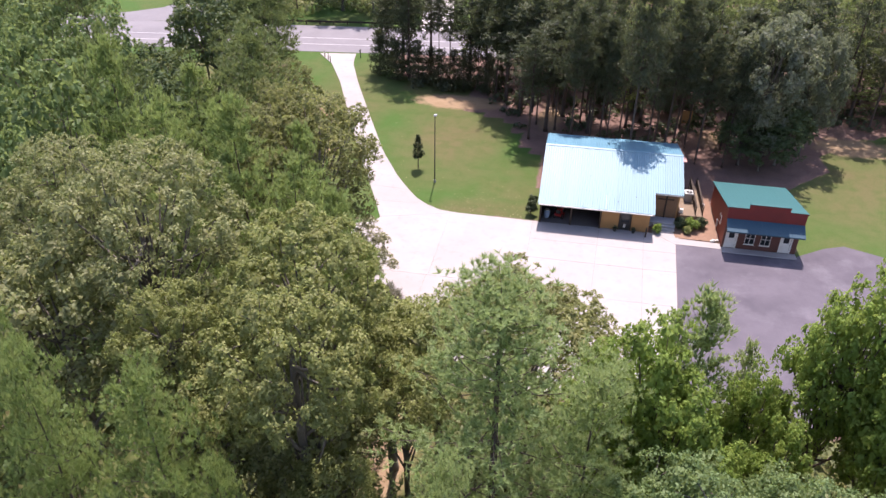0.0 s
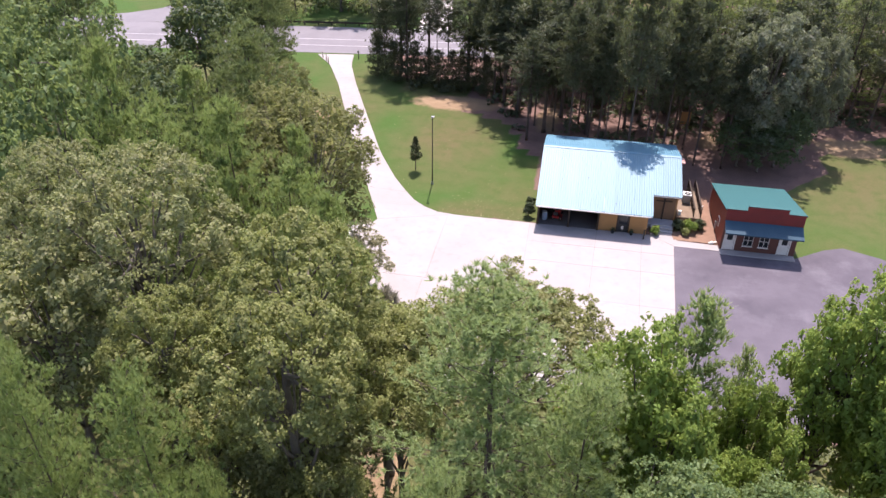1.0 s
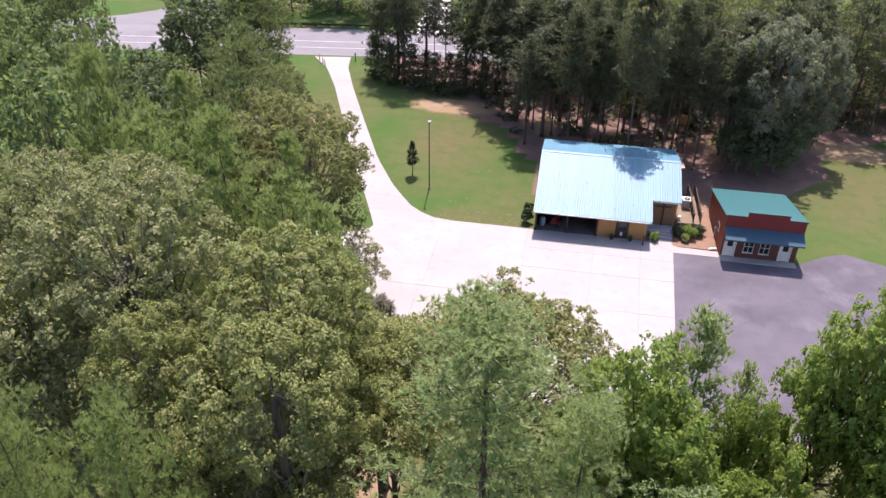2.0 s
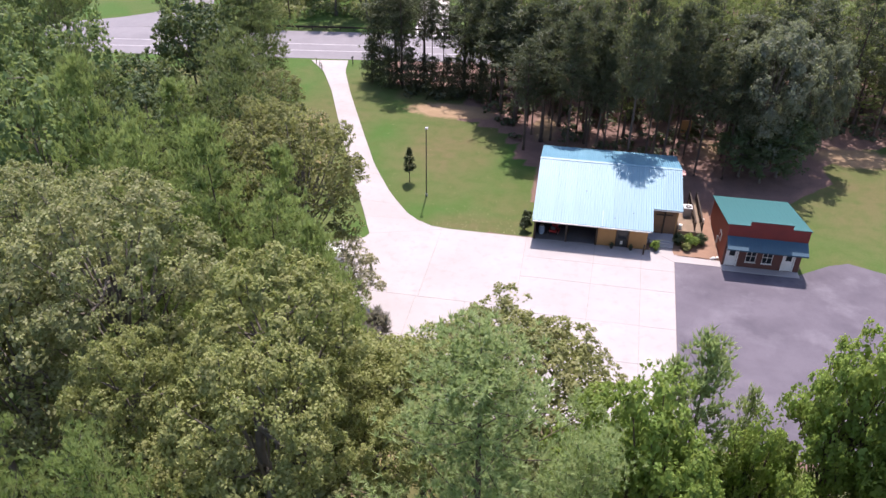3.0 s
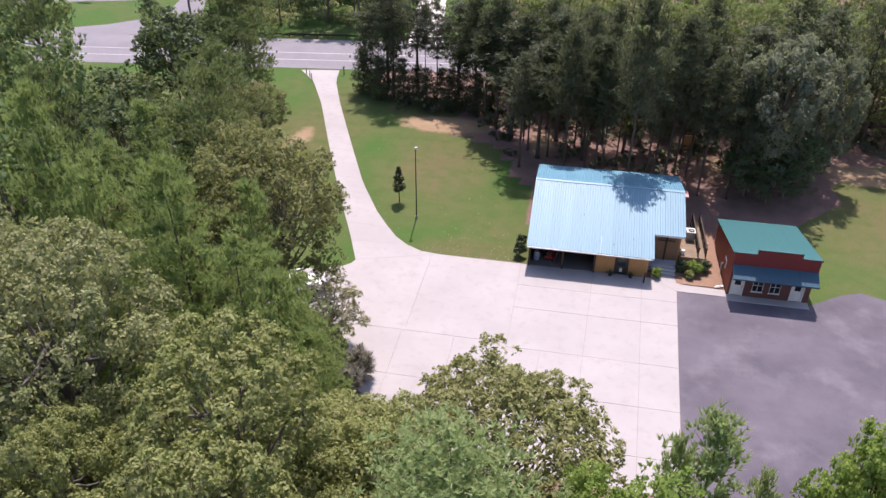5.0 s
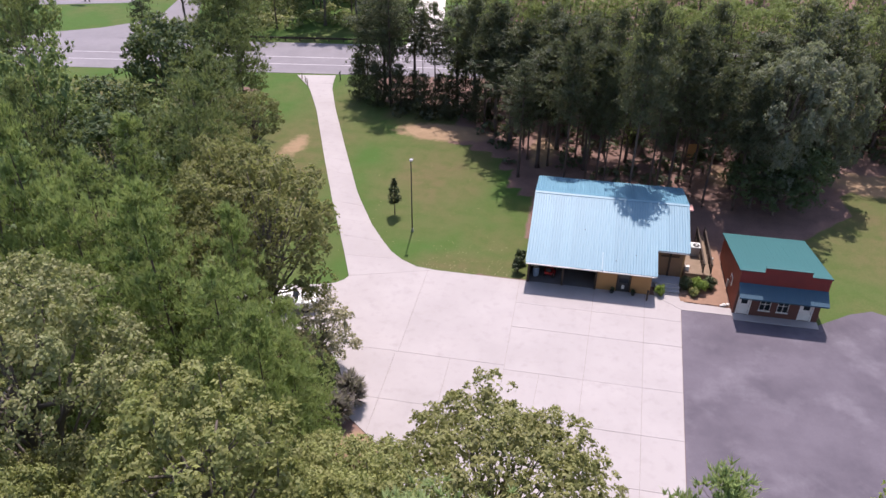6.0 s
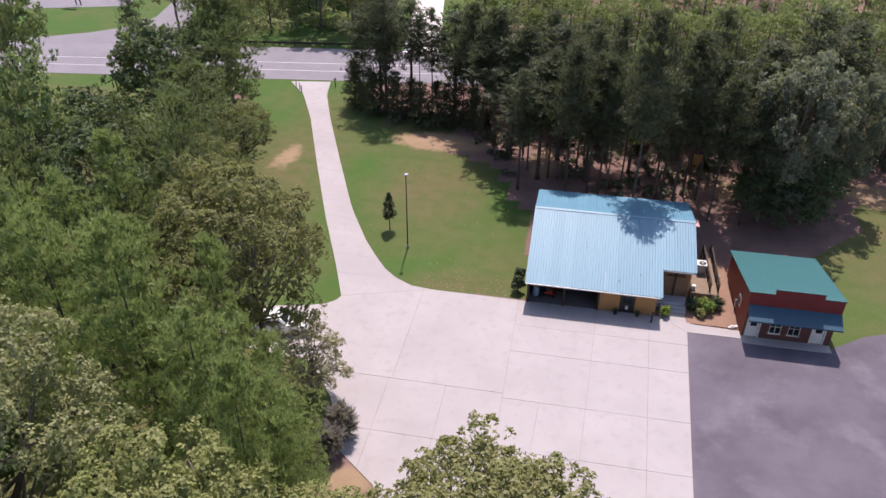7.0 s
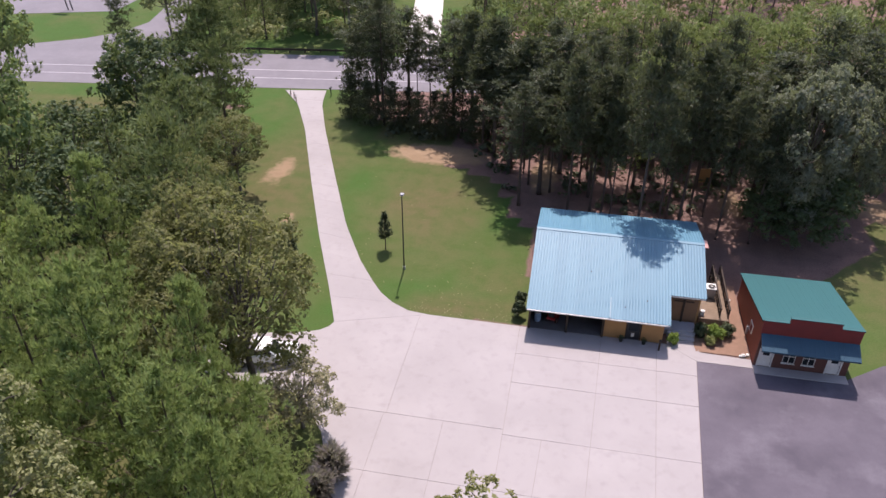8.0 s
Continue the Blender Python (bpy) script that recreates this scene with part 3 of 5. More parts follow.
def pine(name, seed, material, label, R=4.2, H=20.0, base=0.38, whorls=12, arms=5, sprays=5, tufts=6, needles=8, size=(0.42, 0.08), rise=0.3, blunt=1.55, spread=0.4, lift=1.2, bunch=0.3, sides=7):
    """A pine: a straight trunk, whorls of limbs, and sprays of upright needle bunches with gaps between."""
    rng = np.random.default_rng(seed)
    rad = 0.0086 * H
    lean = rng.normal(size=2) * 0.25
    axis = lambda z: Vector((lean[0] * (z / H) ** 2, lean[1] * (z / H) ** 2, z))
    bm = limb([axis(H * f) - Vector((0, 0, 0.1 if f == 0 else 0)) for f in (0, 0.04, 0.3, 0.6, 0.85, 0.98)], [rad * 1.35, rad, rad * 0.85, rad * 0.55, rad * 0.25, rad * 0.06], sides)
    spot, way, big = [], [], []
    for w in range(whorls):
        u = (w + 0.3) / whorls
        for k in range(arms):
            f = min(max(u + rng.uniform(-0.45, 0.45) / whorls, 0), 0.985)
            if rng.random() < 0.12:
                continue
            z = H * (base + (1 - base) * f)
            reach = R * min(1.0, (1.02 - f) * blunt) ** 0.7 * (0.62 + 0.38 * min(1, f * 3.5)) * rng.uniform(0.55, 1.12)
            az = 6.2832 * (k + rng.uniform(-0.4, 0.4)) / arms + w * 2.4
            up = rise * (0.35 + 1.3 * f) + rng.uniform(-0.15, 0.15)
            a = axis(z)
            flat = Vector((math.cos(az), math.sin(az), 0))
            b = a + flat * reach * 0.5 + Vector((0, 0, reach * up * 0.3))
            c = a + flat * reach + Vector((0, 0, reach * up))
            limb([a, b, c], [rad * 0.22 * (1.1 - f), rad * 0.14 * (1.1 - f) + 0.008, 0.012], 3, bm)
            n = max(2, round(sprays * (0.3 + 0.7 * reach / R)))
            for i in range(n):
                g = 1.0 if i == 0 else rng.uniform(0.12, 1.0)
                p = (a.lerp(b, g * 2) if g < 0.5 else b.lerp(c, g * 2 - 1))
                off = Vector(rng.normal(size=3)) * (0.2 * reach * (1.2 - 0.6 * g)) * (i > 0)
                off.z = abs(off.z) * 0.4
                spot.append(p + off)
                way.append((flat * 0.35 + Vector((0, 0, lift)) + off * 0.3).normalized())
                big.append(rng.uniform(0.6, 1.3))
    for i in range(4):
        spot.append(axis(H * (0.93 + 0.018 * i)))
        way.append(Vector((rng.normal() * 0.2, rng.normal() * 0.2, 1)).normalized())
        big.append(0.8)
    spot, way, big = np.repeat(np.array(spot), tufts, 0), np.repeat(np.array(way), tufts, 0), np.repeat(np.array(big), tufts)[:, None]
    spot = spot + rng.normal(size=spot.shape) * [1, 1, 0.55] * bunch * big
    way = unit(way + 0.22 * rng.normal(size=way.shape))
    verts, faces = blades(spot, way, needles, *size, rng, spread)
    crown = sheet(name + "_crown", verts, faces, material)
    return tree_thing(name, bm, crown, M["bark"], label)


used = set()


def plant(ob, x, y, turn, sx, sz):
    """Stand a tree of this kind at a place, with its own turn and size."""
    m = pose(x, y, 0, 0, 0, turn) @ Matrix.Diagonal((sx, sx, sz, 1))
    if ob.name in used:
        return copy_thing(ob, m)
    used.add(ob.name)
    ob.matrix_basis = m
    return ob


YELLOW_OAK = "broad oak with yellowish olive-green leaves in rounded clumps"
DULL_OAK = "broad oak with dull olive-green leaves in rounded clumps"
HERO = [broadleaf("oak_tree", 14, M["oak_leaf"], M["bark_grey"], YELLOW_OAK, R=4.3, H=24, base=0.68, lobes=24, tufts=13, per=50, leaf=(0.23, 0.135), lobe=0.3, tuft=0.5, low=-0.5, fill=0.12),
        broadleaf("oak_tree", 15, M["olive_leaf"], M["bark_grey"], DULL_OAK, R=6.0, H=24, base=0.55, lobes=34, tufts=13, per=48, leaf=(0.22, 0.13), lobe=0.25, tuft=0.5, low=-0.5, fill=0.2)]
OAK = [broadleaf("oak_tree", 11, M["oak_leaf"], M["bark_grey"], YELLOW_OAK, R=3.6, H=20, base=0.71, lobes=20, tufts=13, per=36, leaf=(0.22, 0.13), lobe=0.36, tuft=0.55, low=-0.5),
       broadleaf("oak_tree", 12, M["olive_leaf"], M["bark_grey"], DULL_OAK, R=5.5, H=20, base=0.45, lobes=20, tufts=15, per=26, leaf=(0.3, 0.18), lobe=0.36, tuft=0.6, low=-0.6),
       broadleaf("oak_tree", 16, M["wood_leaf"], M["bark_grey"], "small-leaved green tree with a rounded crown", R=3.6, H=20, base=0.6, lobes=26, tufts=12, per=40, leaf=(0.18, 0.11), lobe=0.3, tuft=0.42, low=-0.5),
       broadleaf("oak_tree", 13, M["bronze_leaf"], M["bark_grey"], "open-crowned oak with bronze-olive leaf clumps", R=6.5, H=18, base=0.3, lobes=64, tufts=14, per=26, leaf=(0.27, 0.14), lobe=0.22, tuft=0.42, fill=0.3, rough=0.3, inner=0.72, low=-0.1)]
MAPLE = [broadleaf("maple_tree", 21, M["maple_leaf"], M["bark"], "bright green broad-leaved tree with a dense upright crown", R=4.5, H=20, base=0.38, lobes=66, tufts=11, per=22, leaf=(0.26, 0.15), lobe=0.24, tuft=0.42, fill=0.5, inner=0.42, low=-0.7),
         broadleaf("maple_tree", 22, M["maple_leaf"], M["bark"], "bright green broad-leaved tree with an uneven crown", R=4.5, H=20, base=0.38, lobes=62, tufts=11, per=22, leaf=(0.26, 0.15), lobe=0.24, tuft=0.42, rough=0.35, fill=0.5, inner=0.42, low=-0.7)]
BROWN = [broadleaf("oak_tree", 31, M["brown_leaf"], M["bark_grey"], "thin-leaved oak with brownish green leaves", R=5, H=18, base=0.3, lobes=44, tufts=14, per=20, lobe=0.24, tuft=0.42, leaf=(0.28, 0.15), fill=0.2, rough=0.3)]
SPARSE = [broadleaf("oak_tree", 32, M["glint_leaf"], M["bark_grey"], "small sparse oak at the edge of the concrete, glints in its pale leaf colour", R=3, H=7.6, base=0.05, lobes=40, tufts=8, per=16, lobe=0.2, tuft=0.34, leaf=(0.22, 0.13), fill=0.05, inner=0.4, low=-0.8)]
GREY = [broadleaf("oak_tree", 41, M["grey_leaf"], M["bark_grey"], "large oak with grey-green leaves beside the buildings", R=6.5, H=17, base=0.1, lobes=46, tufts=15, per=24, lobe=0.24, tuft=0.55, leaf=(0.34, 0.19), fill=0.5, inner=0.66, rough=0.3, low=-0.8)]
WOODS = [broadleaf("broadleaf_tree", 51, M["olive_leaf"], M["bark_grey"], "green broad-leaved woodland tree", R=5.5, H=17, base=0.2, lobes=22, tufts=11, per=12, leaf=(0.48, 0.29), lobe=0.33, tuft=0.6, twigs=4),
         broadleaf("broadleaf_tree", 52, M["wood_leaf"], M["bark_grey"], "fresh green broad-leaved woodland tree", R=5.5, H=17, base=0.2, lobes=22, tufts=11, per=12, leaf=(0.48, 0.29), lobe=0.33, tuft=0.6, twigs=4),
         broadleaf("broadleaf_tree", 53, M["oak_leaf"], M["bark_grey"], "yellow-green broad-leaved woodland tree", R=5.5, H=17, base=0.2, lobes=22, tufts=11, per=12, leaf=(0.48, 0.29), lobe=0.33, tuft=0.6, twigs=4),
         broadleaf("broadleaf_tree", 54, M["dark_leaf"], M["bark_grey"], "dark green broad-leaved woodland tree", R=5.5, H=17, base=0.12, lobes=24, tufts=12, per=15, leaf=(0.46, 0.27), lobe=0.33, tuft=0.6, twigs=4)]
PINE = [pine("pine_tree", 61, M["pine_needle"], "tall pine with soft light green needles", R=5.0, H=24, base=0.2, whorls=17, arms=6, sprays=9, tufts=7, needles=15, size=(0.28, 0.05), rise=0.45, blunt=1.35, bunch=0.36, lift=1.2, spread=0.62),
        pine("pine_tree", 62, M["pine_needle"], "pine with upright light green needle bunches", R=4.5, H=22, base=0.25, whorls=14, arms=6, sprays=9, tufts=7, needles=15, size=(0.28, 0.05), rise=0.5, blunt=1.8, bunch=0.36, lift=1.2, spread=0.62)]
MID = [pine("pine_tree", 64, M["pine_mid"], "green woodland pine with a full crown", R=4.5, H=18, base=0.2, whorls=12, arms=5, sprays=6, tufts=5, needles=6, size=(0.6, 0.12), rise=0.35, blunt=2.0, bunch=0.42),
       pine("pine_tree", 65, M["pine_mid"], "green woodland pine with a ragged crown", R=4.2, H=18, base=0.25, whorls=11, arms=5, sprays=6, tufts=5, needles=6, size=(0.6, 0.12), rise=0.35, blunt=2.0, bunch=0.42)]
LIME = [pine("pine_tree", 63, M["pine_lime"], "young pine with yellow-green needles", R=4.6, H=20, base=0.15, whorls=11, arms=6, sprays=9, tufts=6, needles=8, rise=0.3, size=(0.48, 0.1), blunt=1.8, bunch=0.32, lift=1.3, spread=0.5),
        pine("pine_tree", 67, M["pine_lime"], "young pine with an open crown of yellow-green needles", R=4.6, H=20, base=0.2, whorls=10, arms=6, sprays=8, tufts=6, needles=8, rise=0.3, size=(0.48, 0.1), blunt=1.7, bunch=0.32, lift=1.3, spread=0.5),
        pine("pine_tree", 68, M["pine_lime"], "pine with fine yellow-green needle bunches", R=4.4, H=22, base=0.3, whorls=12, arms=6, sprays=9, tufts=7, needles=13, rise=0.4, size=(0.36, 0.055), blunt=1.8, bunch=0.34, lift=1.4, spread=0.5)]
DARK = [pine("pine_tree", 71, M["pine_shaded"], "tall dark pine with a bare lower trunk", R=3.1, H=22, base=0.44, whorls=13, arms=5, sprays=6, tufts=6, needles=5, size=(0.5, 0.11), rise=0.15, blunt=1.8, spread=0.6, bunch=0.36, lift=0.9, sides=6),
        pine("pine_tree", 72, M["pine_shaded"], "tall slender dark pine with a bare trunk", R=2.8, H=22, base=0.52, whorls=11, arms=5, sprays=6, tufts=6, needles=5, size=(0.5, 0.11), rise=0.15, blunt=1.8, spread=0.6, bunch=0.36, lift=0.9, sides=6),
        pine("pine_tree", 73, M["pine_shaded"], "tall dark pine with a ragged crown", R=3.3, H=22, base=0.42, whorls=13, arms=5, sprays=6, tufts=6, needles=5, size=(0.5, 0.11), rise=0.2, blunt=1.6, spread=0.6, bunch=0.36, lift=0.9, sides=6)]
TALL = [pine("pine_tree", 77, M["pine_shaded"], "tall dense dark pine close behind the workshop", R=4.2, H=23, base=0.47, whorls=14, arms=7, sprays=6, tufts=6, needles=5, size=(0.55, 0.18), rise=0.12, blunt=1.5, spread=0.6, bunch=0.4, lift=0.8)]
THICK = [pine("pine_tree", 78, M["pine_shaded"], "dark young pine with limbs down to the ground", R=3.4, H=13, base=0.04, whorls=11, arms=6, sprays=7, tufts=5, needles=6, size=(0.55, 0.12), rise=0.2, blunt=1.3, spread=0.6, bunch=0.42, lift=0.8)]
SPIRE = [pine("pine_tree", 66, M["pine_needle"], "slender young pine with light green needles", R=2.0, H=18, base=0.15, whorls=20, arms=6, sprays=5, tufts=4, needles=7, size=(0.42, 0.1), rise=0.6, blunt=2.2, bunch=0.22, lift=1.5)]
LONE = [pine("pine_tree", 75, M["pine_mid"], "tall open-crowned pine near the road", R=5.2, H=22, base=0.25, whorls=14, arms=6, sprays=9, tufts=6, needles=7, size=(0.6, 0.13), rise=0.15, blunt=2.0, spread=0.5, bunch=0.45)]
FARLIME = [pine("pine_tree", 76, M["pine_sunlit"], "yellowish green pine of the wood, sunlight put into its colour", R=3.8, H=21, base=0.22, whorls=11, arms=5, sprays=4, tufts=5, needles=4, size=(0.6, 0.14), rise=0.3, blunt=1.7, spread=0.45, bunch=0.4, sides=5)]
FARPINE = [pine("pine_tree", 74, M["pine_mid"], "green pine of the far wood", R=4.2, H=19, base=0.2, whorls=8, arms=5, sprays=4, tufts=4, needles=5, size=(0.75, 0.2), bunch=0.5, sides=5)]

# Kind, place, height and crown radius of the trees that stand out.
STANDING = [
    # the trees in front of the concrete
    (PINE[0], -1.8, 23.4, 24.8, 6.2), (PINE[1], 1.9, 21.4, 23.0, 3.8), (PINE[1], -3.0, 15.8, 23.2, 3.4), (OAK[3], -1.5, 35.9, 15.4, 6.4), (SPIRE[0], 7.9, 31.4, 19.3, 2.5), (SPIRE[0], 10.2, 31.5, 15.8, 1.0), (SPIRE[0], 6.4, 31.6, 17.0, 1.0),
    (MAPLE[0], 5.2, 24.6, 22.2, 3.6), (MAPLE[1], 3.4, 29.4, 16.6, 3.2), (MAPLE[0], 10.6, 29.8, 15.4, 3.0), (MAPLE[1], 8.4, 25.4, 18.8, 3.8), (MAPLE[0], 14.0, 30.0, 21.4, 4.2), (MAPLE[1], 11.2, 26.6, 19.6, 3.6), (MAPLE[0], 16.0, 26.6, 20.5, 4.2), (OAK[2], 5.6, 18.6, 20.4, 3.8), (OAK[2], 9.8, 19.6, 19.8, 3.6), (OAK[2], 13.8, 20.0, 19.4, 3.4), 
    (OAK[0], -5.8, 30.2, 17.6, 3.0),
    # the wood west of the concrete, from the near end to the road
    (LIME[2], -14.2, 17.6, 22.8, 3.6), (LIME[2], -18.4, 17.2, 23.2, 4.0), (LIME[2], -22.4, 20.4, 22.0, 4.0), (LIME[2], -11.6, 17.0, 19.5, 2.8), (HERO[0], -12.0, 28.0, 22.9, 4.4), (OAK[0], -8.4, 29.2, 19.4, 3.2), (HERO[0], -10.6, 22.4, 24.2, 4.3), (HERO[0], -17.4, 24.4, 22.2, 3.4), (HERO[1], -22.6, 31.4, 23.8, 6.0), (HERO[1], -30.6, 35.4, 22.2, 5.8), (OAK[1], -26.0, 27.4, 21.0, 5.0), (OAK[0], -31.0, 29.0, 20.0, 5.0), (OAK[0], -9.4, 33.6, 16.0, 4.0), (OAK[0], -8.8, 21.4, 17.0, 2.8), (OAK[0], -16.0, 22.4, 20.6, 3.2), (OAK[0], -6.6, 19.6, 14.5, 2.8), (OAK[0], -6.6, 26.2, 19.4, 2.9), (OAK[0], -20.8, 28.0, 19.4, 3.0), (OAK[1], -9.6, 18.0, 14.0, 3.4), (OAK[1], -11.0, 24.6, 16.6, 4.4), (OAK[1], -15.4, 23.4, 16.4, 4.4), (OAK[1], -18.4, 28.6, 16.6, 4.8), (OAK[0], -15.8, 29.8, 19.6, 3.8), (OAK[1], -13.2, 31.6, 16.8, 4.0),
    (LIME[0], -21.6, 42.0, 23.0, 4.5), (LIME[1], -16.9, 39.2, 20.4, 4.3), (LIME[0], -13.6, 36.6, 17.4, 3.6), (LIME[1], -14.2, 41.2, 14.6, 3.6), (LIME[0], -12.9, 38.6, 12.6, 3.2), (LIME[1], -16.2, 45.6, 13.6, 3.6), (LIME[1], -14.8, 43.8, 9.5, 2.8), (LIME[1], -28.6, 44.6, 21.6, 4.4), (LIME[0], -33.2, 47.0, 21.6, 4.6), (LIME[1], -26.2, 48.6, 18.4, 4.4), (LIME[0], -19.0, 45.4, 17.4, 3.8), (LIME[1], -34.0, 53.4, 18.6, 4.4), (LIME[0], -35.0, 60.6, 15.6, 4.6), (LIME[1], -26.4, 40.8, 17.0, 3.8),
    (BROWN[0], -21.0, 54.2, 18.8, 5.5), (BROWN[0], -25.4, 57.4, 18.0, 4.4), (BROWN[0], -22.6, 49.4, 15.6, 3.8), (BROWN[0], -28.4, 60.0, 14.0, 3.8), (SPARSE[0], -17.6, 54.2, 7.6, 3.3),
    (MID[0], -30.6, 64.4, 20.2, 5.4), (MID[1], -40.8, 57.0, 22.4, 4.4), (WOODS[1], -40.6, 49.6, 22.6, 5.2), (BROWN[0], -32.4, 70.6, 13.0, 3.6), (MID[0], -38.0, 80.0, 15.6, 5.0), (MID[1], -36.4, 74.0, 13.5, 4.2), (BROWN[0], -36.8, 86.8, 9.5, 3.6), (MID[1], -40.2, 92.5, 14.0, 4.2), (MID[0], -45.0, 93.5, 12.0, 4.0), (LONE[0], -44.0, 99.5, 20.5, 6.0), (WOODS[3], -49.6, 92.8, 16.4, 5.6), (WOODS[1], -52.0, 95.0, 12.0, 4.0), (DARK[1], -62.5, 109.0, 17.0, 2.2), (MID[0], -62.0, 84.5, 20.5, 4.0), (WOODS[1], -66.0, 80.0, 14.0, 5.0), (WOODS[1], -52.0, 72.0, 15.0, 5.0), (WOODS[3], -44.0, 70.0, 15.0, 5.0), (MAPLE[1], -46.0, 60.0, 16.5, 5.4),
    # the pines north of the lawn and round the workshop
    (DARK[0], -27.5, 112.5, 18.0, 4.6), (DARK[2], -25.6, 108.5, 18.0, 3.4), (DARK[0], -16.4, 110.5, 18.0, 3.2), (DARK[1], -21.2, 109.8, 19.0, 2.2), (DARK[0], -22.9, 112.0, 19.0, 2.8), (DARK[2], -19.4, 109.6, 18.5, 2.4), (GREY[0], 22.3, 89.2, 18.6, 6.2), (TALL[0], 11.6, 88.2, 20.0, 3.4), (WOODS[3], 20.6, 87.8, 8.0, 3.6), (WOODS[3], 25.0, 88.5, 8.5, 3.8), (WOODS[3], 22.8, 86.6, 6.0, 3.2), (THICK[0], -30.2, 112.6, 12.5, 3.2), (THICK[0], -27.4, 107.8, 7.0, 2.8), (THICK[0], -23.8, 107.0, 7.5, 2.8), (THICK[0], -20.2, 106.2, 6.6, 2.8), (THICK[0], -16.6, 105.6, 7.0, 2.8), (THICK[0], -12.8, 104.8, 7.0, 2.6), (THICK[0], -30.6, 109.6, 8.0, 2.8), (THICK[0], -26.4, 110.6, 13.5, 3.4), (THICK[0], -22.4, 109.6, 5.6, 2.6), (THICK[0], -18.6, 109.0, 5.6, 2.6), (THICK[0], -14.8, 108.2, 12.5, 3.2), (THICK[0], -11.2, 108.4, 14.0, 3.2), (THICK[0], -7.4, 107.6, 12.0, 3.2), (THICK[0], -2.0, 106.0, 11.0, 3.2), (THICK[0], 3.4, 104.6, 12.0, 3.2), (THICK[0], 8.6, 103.8, 11.0, 3.2), (THICK[0], 12.8, 103.0, 10.0, 3.0), (FARLIME[0], 25.5, 103.5, 15.5, 3.6), (FARLIME[0], 31.0, 106.0, 15.0, 3.6), (FARLIME[0], 38.0, 106.0, 15.5, 3.6), (FARLIME[0], 44.0, 107.0, 15.0, 3.8),
    (TALL[0], -9.6, 101.6, 20.5, 4.2), (TALL[0], -5.6, 98.0, 19.5, 3.8), (DARK[0], -3.4, 93.2, 18.5, 3.2), (TALL[0], -13.4, 106.6, 19.5, 3.4), (GREY[0], 28.6, 92.5, 14.0, 5.0), (TALL[0], 7.0, 83.8, 27.0, 3.7), (TALL[0], 3.6, 88.6, 20.0, 3.4), (DARK[2], -5.4, 90.2, 18.0, 3.6), (TALL[0], 14.5, 91.5, 20.0, 3.4), (TALL[0], 19.0, 92.0, 19.0, 3.2), (TALL[0], 0.0, 88.2, 21.5, 3.5), (TALL[0], 15.4, 87.0, 19.0, 3.4), (TALL[0], 18.6, 86.8, 18.5, 3.4), (DARK[1], 4.4, 87.0, 19.0, 2.6), (DARK[2], 9.4, 87.2, 19.5, 2.8), (DARK[2], 10.5, 90.0, 21.0, 3.2),
    (DARK[2], 2.4, 90.0, 21.0, 3.2), (DARK[1], -4.8, 95.2, 19.0, 3.2), (DARK[0], -7.4, 99.0, 19.0, 3.6), (DARK[2], -2.2, 93.8, 19.5, 3.0), (DARK[2], -9.9, 102.6, 19.0, 3.6), (TALL[0], -11.4, 103.4, 18.0, 3.4),
    (DARK[1], 14.4, 98.0, 20.0, 3.2), (DARK[2], 13.2, 92.5, 19.5, 3.0), (DARK[1], 6.2, 92.3, 20.5, 3.2),
]
planted = []
for k, (kind, x, y, h, r) in enumerate(STANDING):
    box_h = max(v.co.z for c in kind.children if c.name.startswith("crown") for v in (c.data.vertices[i] for i in range(0, len(c.data.vertices), 7)))
    box_r = sorted(abs(v.co.x) for c in kind.children if c.name.startswith("crown") for v in (c.data.vertices[i] for i in range(0, len(c.data.vertices), 7)))[-12]
    plant(kind, x, y, 47.0 * k, r / box_r, h / box_h)
    planted.append((x, y, r))

WOOD_WEST = [(-15, 36), (-19, 44), (-24, 55), (-32, 57), (-32, 67), (-30, 72), (-36, 84), (-42, 96), (-47, 106), (-62, 104), (-70, 99), (-88, 97), (-88, 45), (-70, 12), (-28, 12), (-20, 16)]
WOOD_NORTH = [(-29, 112), (-24, 105), (-17, 103.5), (-11, 101), (-7, 93), (-2, 91), (3, 90), (12, 91), (17, 95), (24, 97), (33, 103), (45, 100), (60, 104), (60, 112), (30, 106.5), (0, 105), (-20, 109), (-29, 116)]
WOOD_BEHIND = [(-20, 109), (0, 106), (30, 108), (75, 116), (75, 128), (-20, 117)]
WOOD_FAR = [(-72, 137), (-34, 141), (-40, 168), (-46, 190), (-74, 172)]
WOOD_FAR_EAST = [(-19, 142), (80, 152), (80, 195), (-29, 192)]
WOOD_SOUTH = [(-8, 12), (24, 14), (22, 27), (18, 21), (-6, 19)]


def fill(poly, kinds, gap, tries, low, high, seed, spare=()):
    """Scatter trees over a stretch of the plan, none too near another."""
    rng = random.Random(seed)
    xs, ys = [p[0] for p in poly], [p[1] for p in poly]
    for _ in range(tries):
        x, y = rng.uniform(min(xs), max(xs)), rng.uniform(min(ys), max(ys))
        if not inside(x, y, poly) or y > road_edge(x) - 2.5 and y < road_edge(x) + 17:
            continue
        if any(math.hypot(x - a, y - b) < gap + 0.45 * r for a, b, r in planted) or any(math.hypot(x - a, y - b) < r for a, b, r in spare):
            continue
        kind = rng.choice(kinds)
        s = rng.uniform(low, high)
        plant(kind, x, y, rng.uniform(0, 360), s * rng.uniform(0.9, 1.15), s * rng.uniform(0.92, 1.08))
        planted.append((x, y, 1.5))


